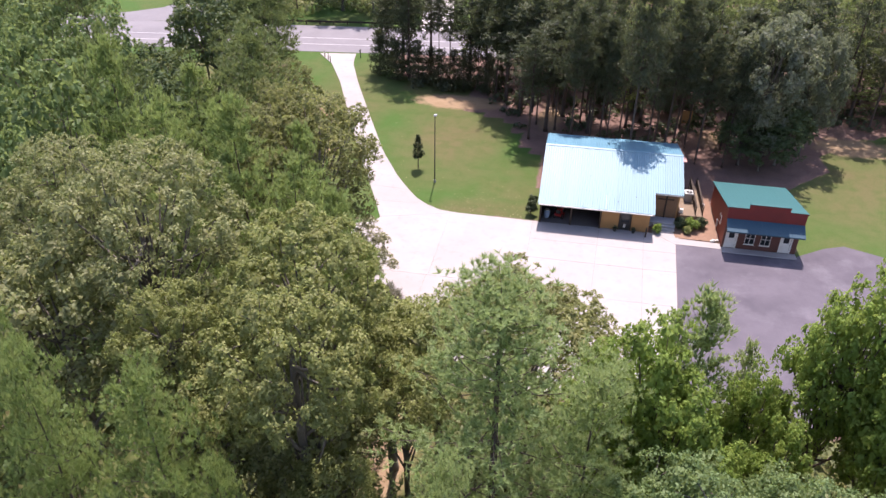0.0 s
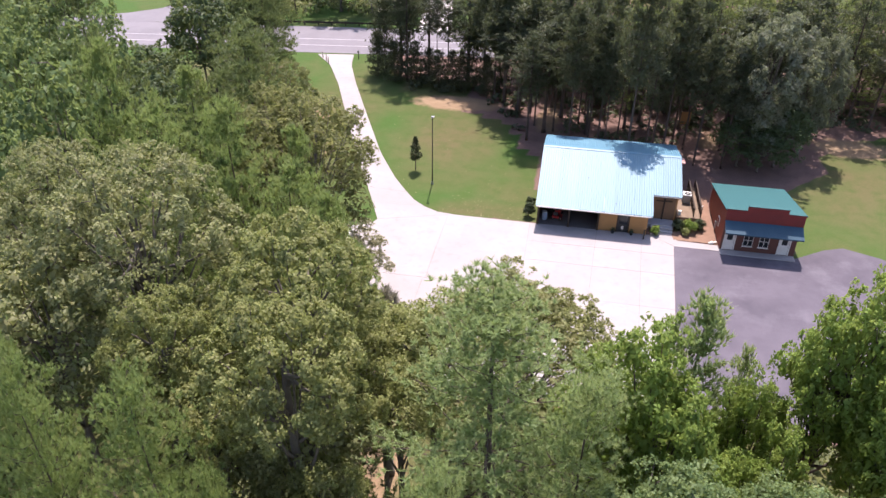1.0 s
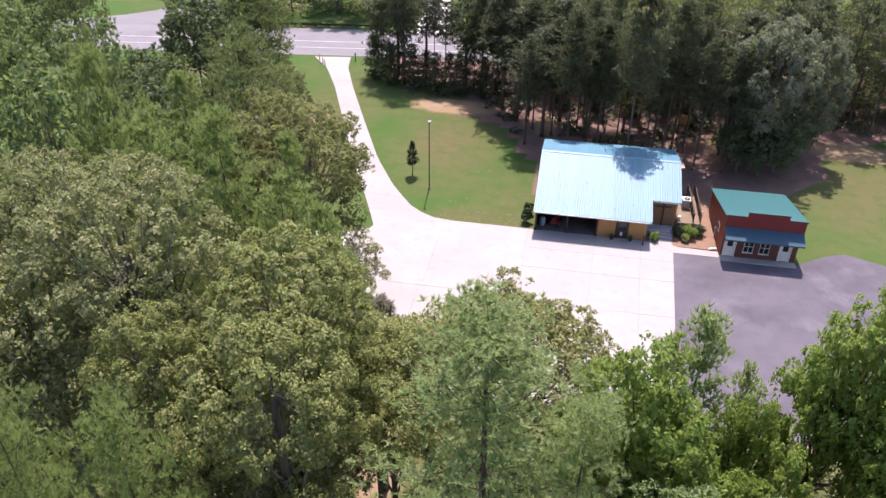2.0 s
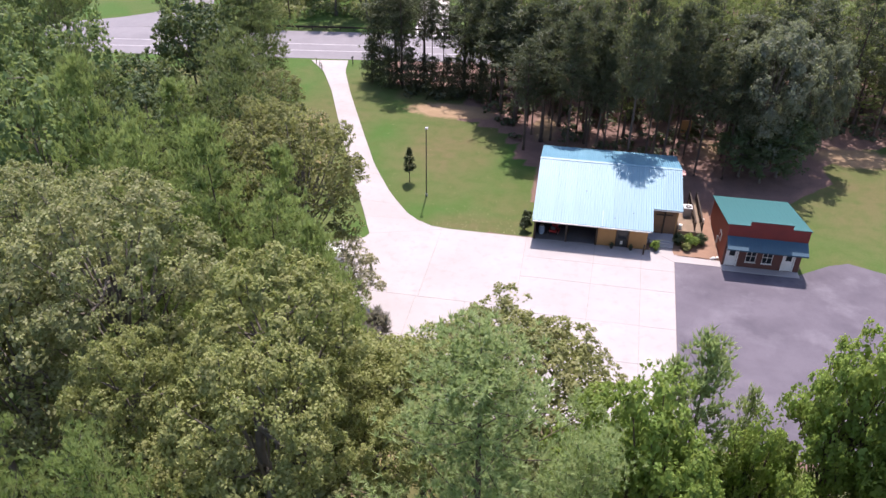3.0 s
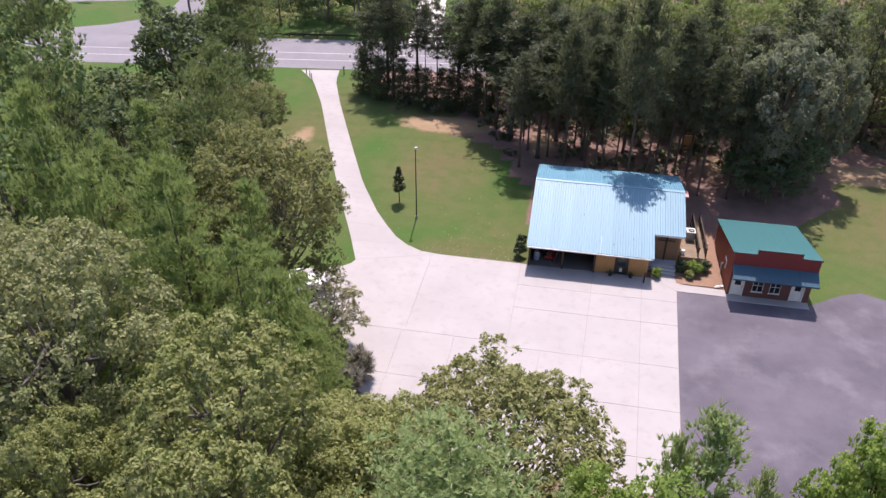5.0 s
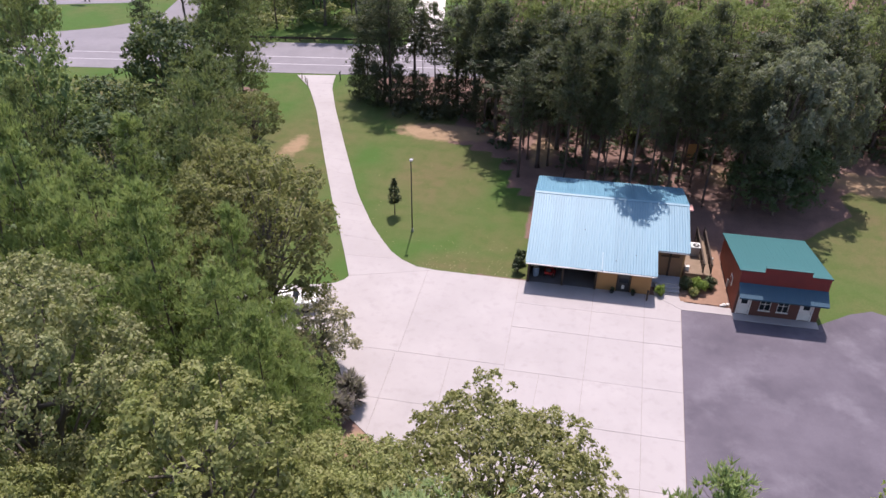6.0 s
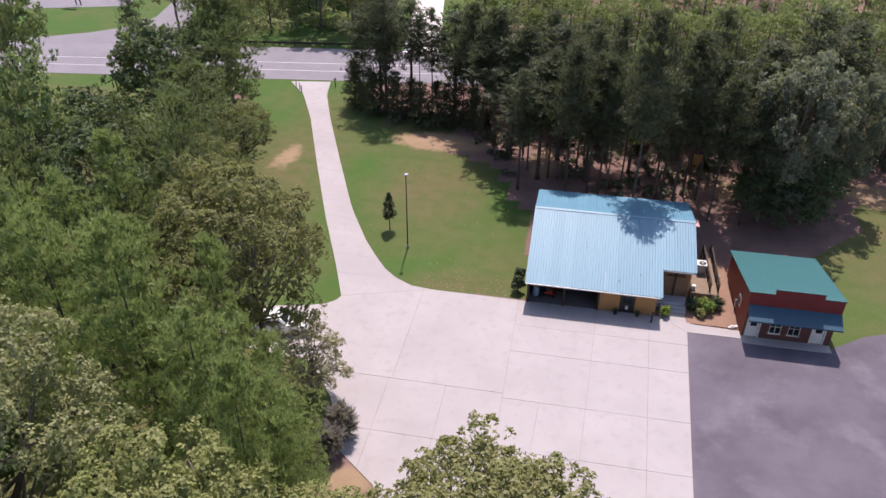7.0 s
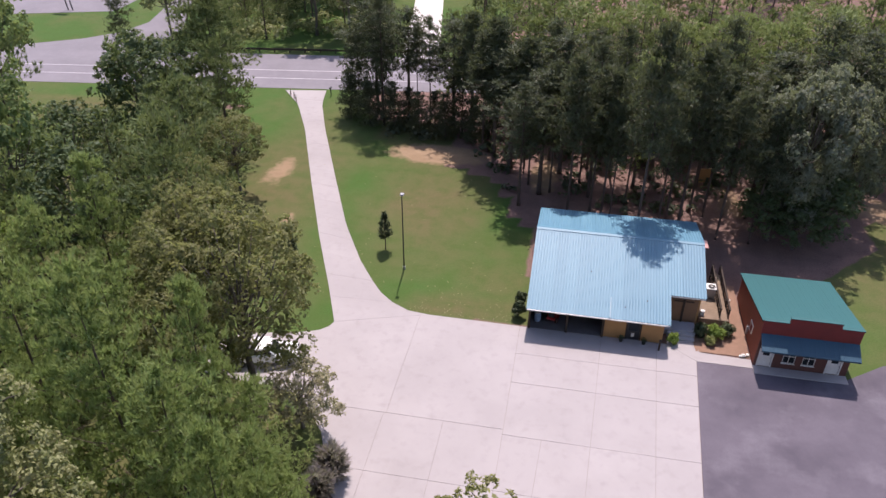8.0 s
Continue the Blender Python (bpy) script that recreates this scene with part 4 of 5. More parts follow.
SPARE_WEST = [(-70, 104, 7), (-67, 96, 6), (-30, 61, 4), (-63, 99, 7), (-59, 91, 6.5), (-56, 86, 5), (-55, 98, 6)]
fill(WOOD_WEST, [WOODS[0], WOODS[1], WOODS[1], WOODS[3], MID[1], FARPINE[0]], 4.6, 900, 0.75, 1.0, 5, SPARE_WEST)
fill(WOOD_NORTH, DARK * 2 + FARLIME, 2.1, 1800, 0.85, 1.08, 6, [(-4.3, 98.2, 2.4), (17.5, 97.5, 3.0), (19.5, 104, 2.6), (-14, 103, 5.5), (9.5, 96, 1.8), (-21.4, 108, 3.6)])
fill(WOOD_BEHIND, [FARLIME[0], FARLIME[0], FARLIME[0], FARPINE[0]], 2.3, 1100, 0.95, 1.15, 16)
fill(WOOD_FAR, [WOODS[0], FARPINE[0], FARPINE[0]], 4.8, 260, 0.9, 1.2, 7)
fill(WOOD_FAR_EAST, [FARPINE[0], FARPINE[0], WOODS[0]], 6.0, 260, 0.95, 1.2, 8)
fill(WOOD_SOUTH, [MAPLE[0], OAK[3]], 6.0, 25, 0.85, 0.95, 9)


def undergrowth(name, polys, count, material, seed, label, low=0.6, high=2.4):
    """Low brush over the floor of the wood."""
    rng = np.random.default_rng(seed)
    spots = []
    for poly in polys:
        xs, ys = [p[0] for p in poly], [p[1] for p in poly]
        got = 0
        while got < count // len(polys):
            x, y = rng.uniform(min(xs), max(xs)), rng.uniform(min(ys), max(ys))
            if inside(x, y, poly) and noise.noise(Vector((x * 0.16, y * 0.16, seed))) > -0.12:
                spots.append((x, y, rng.uniform(low, high)))
                got += 1
    spots = np.array(spots)
    per = 16
    c = np.repeat(spots, per, 0)
    v = unit(rng.normal(size=c.shape) + [0, 0, 0.8])
    p = np.stack([c[:, 0], c[:, 1], c[:, 2] * 0.5], 1) + v * np.stack([c[:, 2] * 0.7] * 2 + [c[:, 2] * 0.5], 1)
    p[:, 2] = np.maximum(p[:, 2], 0.08)
    verts, faces = leaves(p, unit(v + 0.5 * rng.normal(size=v.shape) + [0, 0, 0.4]), 0.62, 0.4, rng)
    tagged(new(name, sheet(name, verts, faces, material)), label, "undergrowth", kind="stuff")


undergrowth("undergrowth", [WOOD_WEST], 2600, M["wood_leaf"], 91, "green brush on the floor of the wood")
undergrowth("undergrowth", [WOOD_NORTH], 260, M["pine_shaded"], 92, "low dark brush under the pines", 0.4, 1.3)
undergrowth("undergrowth", [WOOD_FAR], 500, M["olive_leaf"], 93, "brush along the far wood")
undergrowth("undergrowth", [[(-32, 12), (24, 12), (24, 42), (-12, 42)]], 900, M["olive_leaf"], 94, "green brush among the trees beside the concrete", 0.5, 2.0)

# ---------------------------------------------------------------- the workshop building
def panel_mesh(name, width, y0, z0, y1, z1, material, ribs=4, high=0.045, wide=0.05):
    """A ribbed metal roofing sheet that runs from (y0, z0) up to (y1, z1)."""
    prof = [(0.0, 0.0)]
    for i in range(ribs):
        c = width * (i + 0.5) / ribs
        prof += [(c - wide, 0.0), (c - wide * 0.5, high), (c + wide * 0.5, high), (c + wide, 0.0)]
    prof += [(width, 0.0), (width, -0.02), (0.0, -0.02)]
    bm = bmesh.new()
    a = [bm.verts.new((x, y0, z0 + z)) for x, z in prof]
    b = [bm.verts.new((x, y1, z1 + z)) for x, z in prof]
    n = len(prof)
    bm.faces.new(a)
    bm.faces.new(b[::-1])
    for i in range(n):
        bm.faces.new((a[i], b[i], b[(i + 1) % n], a[(i + 1) % n]))
    bmesh.ops.recalc_face_normals(bm, faces=bm.faces[:])
    return mesh_of(bm, name, material)


def lay(name, me, parent, xs):
    for x in xs:
        ob = new(name, me)
        ob.parent = parent
        ob.matrix_basis = Matrix.Translation((x, 0, random.uniform(-0.004, 0.004)))


def wall_x(x0, x1, z0, z1, y0, y1, openings=()):
    """A wall along x with rectangular openings (x, x, z, z) through it."""
    bm, at = bmesh.new(), x0
    for a, b, c, d in sorted(openings):
        box(at, y0, z0, a, y1, z1, bm=bm)
        if c > z0:
            box(a, y0, z0, b, y1, c, bm=bm)
        if d < z1:
            box(a, y0, d, b, y1, z1, bm=bm)
        at = b
    return box(at, y0, z0, x1, y1, z1, bm=bm)


def window(parent, x0, x1, z0, z1, y, muntins=True):
    w = part("window", box(x0, y + 0.05, z0, x1, y + 0.08, z1), M["glass"], parent, "dark glass window with white frame")
    f = 0.04
    bm = box(x0 - f, y - 0.03, z0 - f, x0, y + 0.10, z1 + f)
    for q in ((x1, z0 - f, x1 + f, z1 + f), (x0, z0 - f, x1, z0), (x0, z1, x1, z1 + f)):
        box(q[0], y - 0.03, q[1], q[2], y + 0.10, q[3], bm=bm)
    part("window_frame", bm, M["trim_white"], w)
    if muntins:
        part("muntin", box((x0 + x1) / 2 - 0.02, y, z0, (x0 + x1) / 2 + 0.02, y + 0.045, z1), M["trim_white"], w)
        part("muntin", box(x0, y, (z0 + z1) / 2 - 0.02, x1, y + 0.045, (z0 + z1) / 2 + 0.02), M["trim_white"], w)
    part("window_sill", box(x0 - 0.1, y - 0.08, z0 - f - 0.05, x1 + 0.1, y + 0.02, z0 - f), M["trim_white"], w)
    return w


XL, XM, XR = -2.5, 9.3, 12.2
EAVE, RIDGE, NOTCH, BACK = (68.3, 2.65), (76.6, 5.67), (71.1, 3.67), (82.3, 4.47)


def build_workshop():
    ws = tagged(empty("workshop_building"), "tan timber workshop with a blue ribbed metal roof and open bay", "building")
    front = lambda y: EAVE[1] + (y - EAVE[0]) * (RIDGE[1] - EAVE[1]) / (RIDGE[0] - EAVE[0])
    back = lambda y: RIDGE[1] + (y - RIDGE[0]) * (BACK[1] - RIDGE[1]) / (BACK[0] - RIDGE[0])
    drop = 0.16
    profile = lambda y0: [(y0, 0), (81.8, 0), (81.8, back(81.8) - drop), (RIDGE[0], RIDGE[1] - drop), (y0, front(y0) - drop)]
    part("wall", sidewall(profile(69.0), XL + 0.15, XL + 0.3), M["dark_wood"], ws, "dark timber side wall")
    part("wall", sidewall(profile(71.75), XR - 0.35, XR - 0.2), M["tan"], ws, "tan timber side wall")
    part("wall", box(XL + 0.3, 81.65, 0, XR - 0.35, 81.8, back(81.8) - drop), M["tan"], ws)
    part("wall", wall_x(4.1, 9.0, 0, 2.7, 69.0, 69.15, [(6.0, 7.1, 0, 2.05)]), M["tan"], ws, "tan timber front wall")
    part("wall", box(4.1, 69.15, 0, 4.25, 76, 2.9), M["tan"], ws)
    part("wall", box(8.85, 69.15, 0, 9.0, 71.75, 2.75), M["tan"], ws)
    part("wall", box(9.0, 71.75, 0, XR - 0.35, 71.9, 3.62), M["shaded_board"], ws, "timber wall under the roof corner, shade put into its brown")
    part("wall", box(XL + 0.3, 76.0, 0, 4.1, 76.12, 5.3), M["dark"], ws, "dark back wall of the open bay")
    part("floor_slab", prism([(XL + 0.3, 69.0), (8.85, 69.0), (8.85, 81.6), (XL + 0.3, 81.6)], -0.1, 0.062), M["dark_floor"], ws, "dark concrete bay floor")
    for x in (XL + 0.25, 0.95, 4.0):
        part("post", box(x - 0.09, 68.85, 0, x + 0.09, 69.0 - 0.003, front(68.9) - drop, 0.01), M["dark_wood"], ws, "dark timber post of the open bay")
    part("beam", box(XL + 0.1, 68.62, 2.42, XM - 0.05, 68.8, 2.64), M["dark_wood"], ws)
    # roof: a boarded deck with ribbed sheets on it
    def slope(points, z):
        return prism(points, lambda x, y: z(y) - 0.14, lambda x, y: z(y) - 0.03)
    roof = part("roof", slope([(XL, EAVE[0]), (XM, EAVE[0]), (XM, NOTCH[0]), (XR, NOTCH[0]), (XR, RIDGE[0]), (XL, RIDGE[0])], front), M["dark_wood"], ws, "blue ribbed metal roof")
    rear = part("roof", slope([(XL, RIDGE[0]), (XR, RIDGE[0]), (XR - 0.1, BACK[0]), (XL, BACK[0])], back), M["dark_wood"], ws, "blue ribbed metal back slope")
    n, m = 12, 3
    w = (XM - XL) / n
    lay("roof_sheet", panel_mesh("roof_sheet", w, EAVE[0] - 0.06, front(EAVE[0] - 0.06), RIDGE[0], RIDGE[1], M["roof_blue"]), roof, [XL + w * i for i in range(n)])
    w2 = (XR - XM) / m
    lay("roof_sheet", panel_mesh("roof_sheet", w2, NOTCH[0] - 0.05, front(NOTCH[0] - 0.05), RIDGE[0], RIDGE[1], M["roof_blue"]), roof, [XM + w2 * i for i in range(m)])
    w3 = (XR - XL) / 15
    lay("roof_sheet", panel_mesh("roof_sheet", w3, BACK[0] + 0.05, back(BACK[0] + 0.05), RIDGE[0], RIDGE[1], M["roof_blue"]), rear, [XL + w3 * i for i in range(15)])
    cap = bmesh.new()
    for s, f in ((-0.22, front), (0.22, back)):
        a, b = RIDGE[0], RIDGE[0] + s
        prism([(XL - 0.02, min(a, b)), (XR + 0.02, min(a, b)), (XR + 0.02, max(a, b)), (XL - 0.02, max(a, b))], lambda x, y: f(y) + 0.03, lambda x, y: f(y) + 0.055, cap)
    part("ridge_cap", cap, M["roof_blue"], roof)
    for x0, x1, y in ((XL, XM, EAVE[0]), (XM, XR, NOTCH[0])):
        part("fascia", box(x0, y - 0.03, front(y) - 0.2, x1, y - 0.005, front(y) - 0.035), M["trim_white"], roof, "worn white fascia board")
    gut = bmesh.new()
    for i in range(5):
        box(XL + 2.32 * i, EAVE[0] - 0.15 - 0.004 * (i % 2), 2.53 - 0.01 * i, XL + 2.32 * i + 2.3, EAVE[0] - 0.04, 2.63 - 0.01 * i, 0.015, gut)
    part("gutter", gut, M["trim_white"], roof, "sagging white gutter")
    for x in (XL - 0.05, XR):
        bm = sidewall([(y, z(y) - 0.2) for y, z in ((EAVE[0] if x < 0 else NOTCH[0], front), (RIDGE[0], front), (BACK[0], back))] + [(y, z(y) + 0.04) for y, z in ((BACK[0], back), (RIDGE[0], front), (EAVE[0] if x < 0 else NOTCH[0], front))], x, x + 0.05)
        part("barge_board", bm, M["roof_blue"], roof)
    part("barge_board", sidewall([(EAVE[0], front(EAVE[0]) - 0.2), (NOTCH[0], front(NOTCH[0]) - 0.2), (NOTCH[0], front(NOTCH[0]) + 0.04), (EAVE[0], front(EAVE[0]) + 0.04)], XM, XM + 0.05), M["roof_blue"], roof)
    part("roof_strip", prism([(4.36, EAVE[0] - 0.05), (4.45, EAVE[0] - 0.05), (4.44, 70.2), (4.37, 70.2)], lambda x, y: front(y) + 0.046, lambda x, y: front(y) + 0.06), M["roof_patch"], roof, "bare pale metal strip")
    for x, y in ((2.6, 72.5), (7.4, 70.2), (5.6, 69.4)):
        part("roof_vent", tube((x, y, front(y)), (x, y, front(y) + 0.12), 0.035), M["black"], roof)
    door = part("door", box(6.0, 69.08, 0.06, 7.1, 69.12, 2.05), M["black"], ws, "dark door with a pale notice")
    part("door_glass", box(6.15, 69.05, 1.0, 6.95, 69.075, 1.9), M["glass"], door)
    part("notice", box(6.42, 69.02, 0.35, 6.66, 69.045, 0.75), M["trim_white"], door)
    for x0, x1, z0, z1 in ((5.9, 6.0, 0.06, 2.15), (7.1, 7.2, 0.06, 2.15), (6.0, 7.1, 2.05, 2.15)):
        part("door_frame", box(x0, 68.96, z0, x1, 68.996, z1), M["dark_wood"], door)
    part("lean_to", box(XR + 0.06, 78.6, 3.9, XR + 0.9, 79.9, 4.05, 0.02), M["pink"], ws, "faded pink side canopy")
    for y in (78.7, 79.8):
        part("bracket", tube((XR - 0.2, y, 3.3), (XR + 0.8, y, 3.9), 0.03), M["dark_wood"], ws)
    return ws


build_workshop()


def build_porch():
    porch = tagged(empty("entrance_steps"), "grey entrance steps and landing beside the workshop", "steps")
    part("landing", box(9.08, 70.4, 0, 11.85, 71.72, 0.58, 0.02), M["step_stone"], porch)
    part("step", box(9.5, 70.02, 0, 11.75, 70.4, 0.4, 0.02), M["step_stone"], porch)
    part("step", box(9.5, 69.66, 0, 11.75, 70.02, 0.22, 0.02), M["step_stone"], porch)
    cross = tagged(empty("wooden_cross"), "dark wooden cross standing against the brown wall", "cross")
    part("upright", box(10.58, 71.6, 0.58, 10.74, 71.74, 3.3, 0.01), M["dark_wood"], cross)
    part("arm", box(9.8, 71.575, 2.72, 11.45, 71.605, 2.86, 0.01), M["dark_wood"], cross)


build_porch()


def build_deck():
    deck = tagged(empty("side_deck"), "weathered timber deck and ramp with a slatted rail", "deck")
    for i in range(19):
        y = 72.3 + 0.2 * i
        part("board", box(12.25, y, 0.72, 14.75, y + 0.185, 0.76), M["wood"], deck)
    part("skirt", box(12.25, 72.22, 0.05, 14.75, 72.28, 0.75), M["wood"], deck)
    part("skirt", box(14.76, 72.25, 0.05, 14.82, 79.6, 0.72), M["wood"], deck)
    for i in range(17):
        y = 76.1 + 0.2 * i
        part("board", box(13.95, y, 0.72, 14.75, y + 0.185, 0.76), M["wood"], deck)
    for x in (14.0, 14.72):
        for y in (72.6, 74.3, 76.0, 77.7, 79.4):
            part("rail_post", box(x - 0.05, y - 0.05, 0.05, x + 0.05, y + 0.05, 1.72, 0.01), M["dark_wood"], deck)
        part("rail", box(x - 0.07, 72.5, 1.72, x + 0.07, 79.5, 1.77), M["dark_wood"], deck)
        part("rail", box(x - 0.025, 72.5, 1.35, x + 0.025, 79.5, 1.45), M["dark_wood"], deck)
        part("rail", box(x - 0.025, 72.5, 1.02, x + 0.025, 79.5, 1.12), M["dark_wood"], deck)
        for i in range(16):
            part("baluster", box(x - 0.02, 72.85 + 0.42 * i, 0.765, x + 0.02, 72.89 + 0.42 * i, 1.715), M["dark_wood"], deck)
    hp = tagged(empty("heat_pump", (13.45, 75.75, 0.76)), "white outdoor heat pump unit with a round black fan", "air conditioner")
    part("body", box(-0.42, -0.45, 0, 0.42, 0.45, 0.98, 0.04), M["grey_metal"], hp)
    top = part("top_cover", box(-0.45, -0.48, 0.98, 0.45, 0.48, 1.06, 0.03), M["white_metal"], hp, "white top cover")
    part("fan_grille", tube((0.05, -0.08, 1.06), (0.05, -0.08, 1.09), 0.33, sides=16), M["black"], top)
    part("fan_hub", tube((0.05, -0.08, 1.09), (0.05, -0.08, 1.12), 0.08, sides=10), M["white_metal"], top)
    box_thing = tagged(empty("white_bin", (12.55, 72.75, 0.76)), "small white bin on the deck", "bin")
    part("body", box(-0.16, -0.14, 0, 0.16, 0.14, 0.42, 0.03), M["white_metal"], box_thing)
    part("lid", box(-0.18, -0.16, 0.42, 0.18, 0.16, 0.47, 0.015), M["white_metal"], box_thing)


build_deck()

# ---------------------------------------------------------------- the small red building
HX0, HX1, HF, HB = 16.2, 23.25, 67.6, 76.9


def build_red_house():
    h = tagged(empty("red_building"), "small red timber building with a stepped false front and teal roof", "building")
    top = lambda y: 4.62 + (y - HF) * (2.70 - 4.62) / (HB - HF)
    sides = [(HF + 0.2, 0), (HB, 0), (HB, top(HB) - 0.1), (HF + 0.2, top(HF + 0.2) - 0.1)]
    part("wall", sidewall(sides, HX0, HX0 + 0.15), M["red_side"], h, "rust red timber side wall")
    part("wall", sidewall(sides, HX1 - 0.15, HX1), M["red_side"], h)
    part("wall", box(HX0 + 0.15, HB - 0.15, 0, HX1 - 0.15, HB, top(HB) - 0.12), M["red_side"], h)
    holes = [(16.5, 17.42, 0.12, 2.1), (18.3, 19.15, 0.75, 2.05), (19.8, 20.65, 0.75, 2.05), (21.7, 22.62, 0.12, 2.1)]
    part("wall", wall_x(HX0, HX1, 0, 3.35, HF, HF + 0.18, holes), M["brick"], h, "dark red-brown front wall under the awning")
    z1, z2 = 4.72, 5.18
    part("false_front", upright([(HX0 - 0.12, 3.35), (HX1 + 0.15, 3.35), (HX1 + 0.15, z1), (21.75, z1), (21.75, z2), (17.98, z2), (17.98, z1), (HX0 - 0.12, z1)], HF - 0.03, HF + 0.2), M["red"], h, "deep red stepped false front")
    cap = bmesh.new()
    for a, b, z in ((HX0 - 0.15, 17.95, z1), (17.93, 21.8, z2), (21.8, HX1 + 0.18, z1)):
        box(a, HF - 0.07, z, b, HF + 0.24, z + 0.05, bm=cap)
    part("coping", cap, M["roof_teal"], h)
    roof = part("roof", prism([(HX0 - 0.2, HF + 0.2), (HX1 + 0.35, HF + 0.2), (HX1 + 0.35, HB + 0.25), (HX0 - 0.2, HB + 0.25)], lambda x, y: top(y) - 0.12, lambda x, y: top(y) - 0.025), M["dark_wood"], h, "teal metal roof sloping to the back")
    w = (HX1 + 0.35 - HX0 + 0.2) / 8
    lay("roof_sheet", panel_mesh("teal_sheet", w, HF + 0.21, top(HF + 0.21), HB + 0.3, top(HB + 0.3), M["roof_teal"], 2, 0.006, 0.02), roof, [HX0 - 0.2 + w * i for i in range(8)])
    aw = part("awning", prism([(HX0 - 0.1, HF - 1.3), (HX1 + 0.15, HF - 1.3), (HX1 + 0.15, HF - 0.03), (HX0 - 0.1, HF - 0.03)], lambda x, y: 2.74 + (y - HF + 1.3) * 0.56 - 0.06, lambda x, y: 2.74 + (y - HF + 1.3) * 0.56), M["dark_wood"], h, "blue-green metal awning over the porch")
    w = (HX1 + 0.25 - HX0) / 7
    lay("awning_sheet", panel_mesh("awning_sheet", w, HF - 1.34, 2.74 - 0.04 * 0.56 + 0.03, HF - 0.04, 2.74 + 1.26 * 0.56 + 0.03, M["awning_blue"], 3, 0.014, 0.025), aw, [HX0 - 0.1 + w * i for i in range(7)])
    part("awning_fascia", box(HX0 - 0.1, HF - 1.32, 2.6, HX1 + 0.15, HF - 1.28, 2.725), M["awning_blue"], aw)
    for x in (HX0 + 0.02, HX1 + 0.03):
        part("awning_bracket", tube((x, HF, 2.35), (x, HF - 1.2, 2.68), 0.035), M["dark_wood"], aw)
    for x0, x1 in ((16.5, 17.42), (21.7, 22.62)):
        d = part("door", box(x0, HF + 0.04, 0.12, x1, HF + 0.09, 2.1), M["trim_white"], h, "white panelled door")
        part("door_glass", box(x0 + 0.2, HF + 0.015, 1.25, x1 - 0.2, HF + 0.036, 1.9), M["glass"], d)
        part("door_panel", box(x0 + 0.15, HF + 0.015, 0.3, x1 - 0.15, HF + 0.036, 1.0, 0.008), M["trim_white"], d)
        part("door_handle", tube((x1 - 0.08, HF + 0.04, 1.05), (x1 - 0.08, HF - 0.02, 1.05), 0.03), M["grey_metal"], d)
        for a, b in ((x0 - 0.12, x0 - 0.003), (x1 + 0.003, x1 + 0.12)):
            part("door_frame", box(a, HF - 0.03, 0.1, b, HF - 0.004, 2.2), M["trim_white"], d)
    window(h, 18.3, 19.15, 0.75, 2.05, HF)
    window(h, 19.8, 20.65, 0.75, 2.05, HF)
    part("porch_slab", box(HX0 - 0.05, HF - 0.95, -0.1, HX1 + 0.05, HF - 0.004, 0.11, 0.01), M["concrete"], h, "grey concrete porch slab")
    side = part("side_sign", box(HX0 - 0.06, 70.1, 1.25, HX0 - 0.004, 71.0, 2.15), M["trim_white"], h, "white board on the side wall")
    part("sign_panel", box(HX0 - 0.075, 70.22, 1.37, HX0 - 0.064, 70.88, 2.03), M["red"], side)
    part("meter_box", box(HX0 - 0.16, 71.2, 0.35, HX0 - 0.004, 71.5, 1.15, 0.02), M["grey_metal"], h, "grey meter box")
    return h


build_red_house()

# ---------------------------------------------------------------- things round the buildings
def shrub(name, x, y, r, h, material, label, seed, clumps=22, per=45, leaf=(0.2, 0.12), group="", spikes=False):
    rng = np.random.default_rng(seed)
    d = unit(rng.normal(size=(clumps, 3)) + [0, 0, 0.3])
    c = np.repeat(d * rng.uniform(0.3, 0.75, (clumps, 1)) * [r, r, h * 0.5] + [0, 0, h * 0.5], per, 0)
    v = unit(rng.normal(size=c.shape) + [0, 0, 0.3])
    p = c + v * 0.36 * r * rng.uniform(0.5, 1, (len(c), 1))
    p[:, 2] = np.maximum(p[:, 2], 0.05)
    ob = empty(name, (x, y, 0.04))
    if spikes:
        made = blades(p[::4], unit(v[::4] * 0.6 + d.repeat(per, 0)[::4] * 0.7 + [0, 0, 0.7]), 5, *leaf, rng, 0.3)
    else:
        made = leaves(p, unit(v + 0.4 * rng.normal(size=v.shape)), *leaf, rng)
    part("foliage", sheet(name, *made, material), None, ob)
    bm = limb([(0, 0, -0.05), (0.02, 0, h * 0.3), (0.05, 0.05, h * 0.6)], [0.05, 0.035, 0.01], 5)
    for k in range(5):
        limb([(0, 0, h * 0.1), tuple(d[k] * [r * 0.3, r * 0.3, h * 0.15] + [0, 0, h * 0.35]), tuple(d[k] * [r * 0.6, r * 0.6, h * 0.3] + [0, 0, h * 0.5])], [0.03, 0.02, 0.008], 4, bm)
    part("stem", bm, M["bark"], ob)
    return tagged(ob, label, "shrub", group)


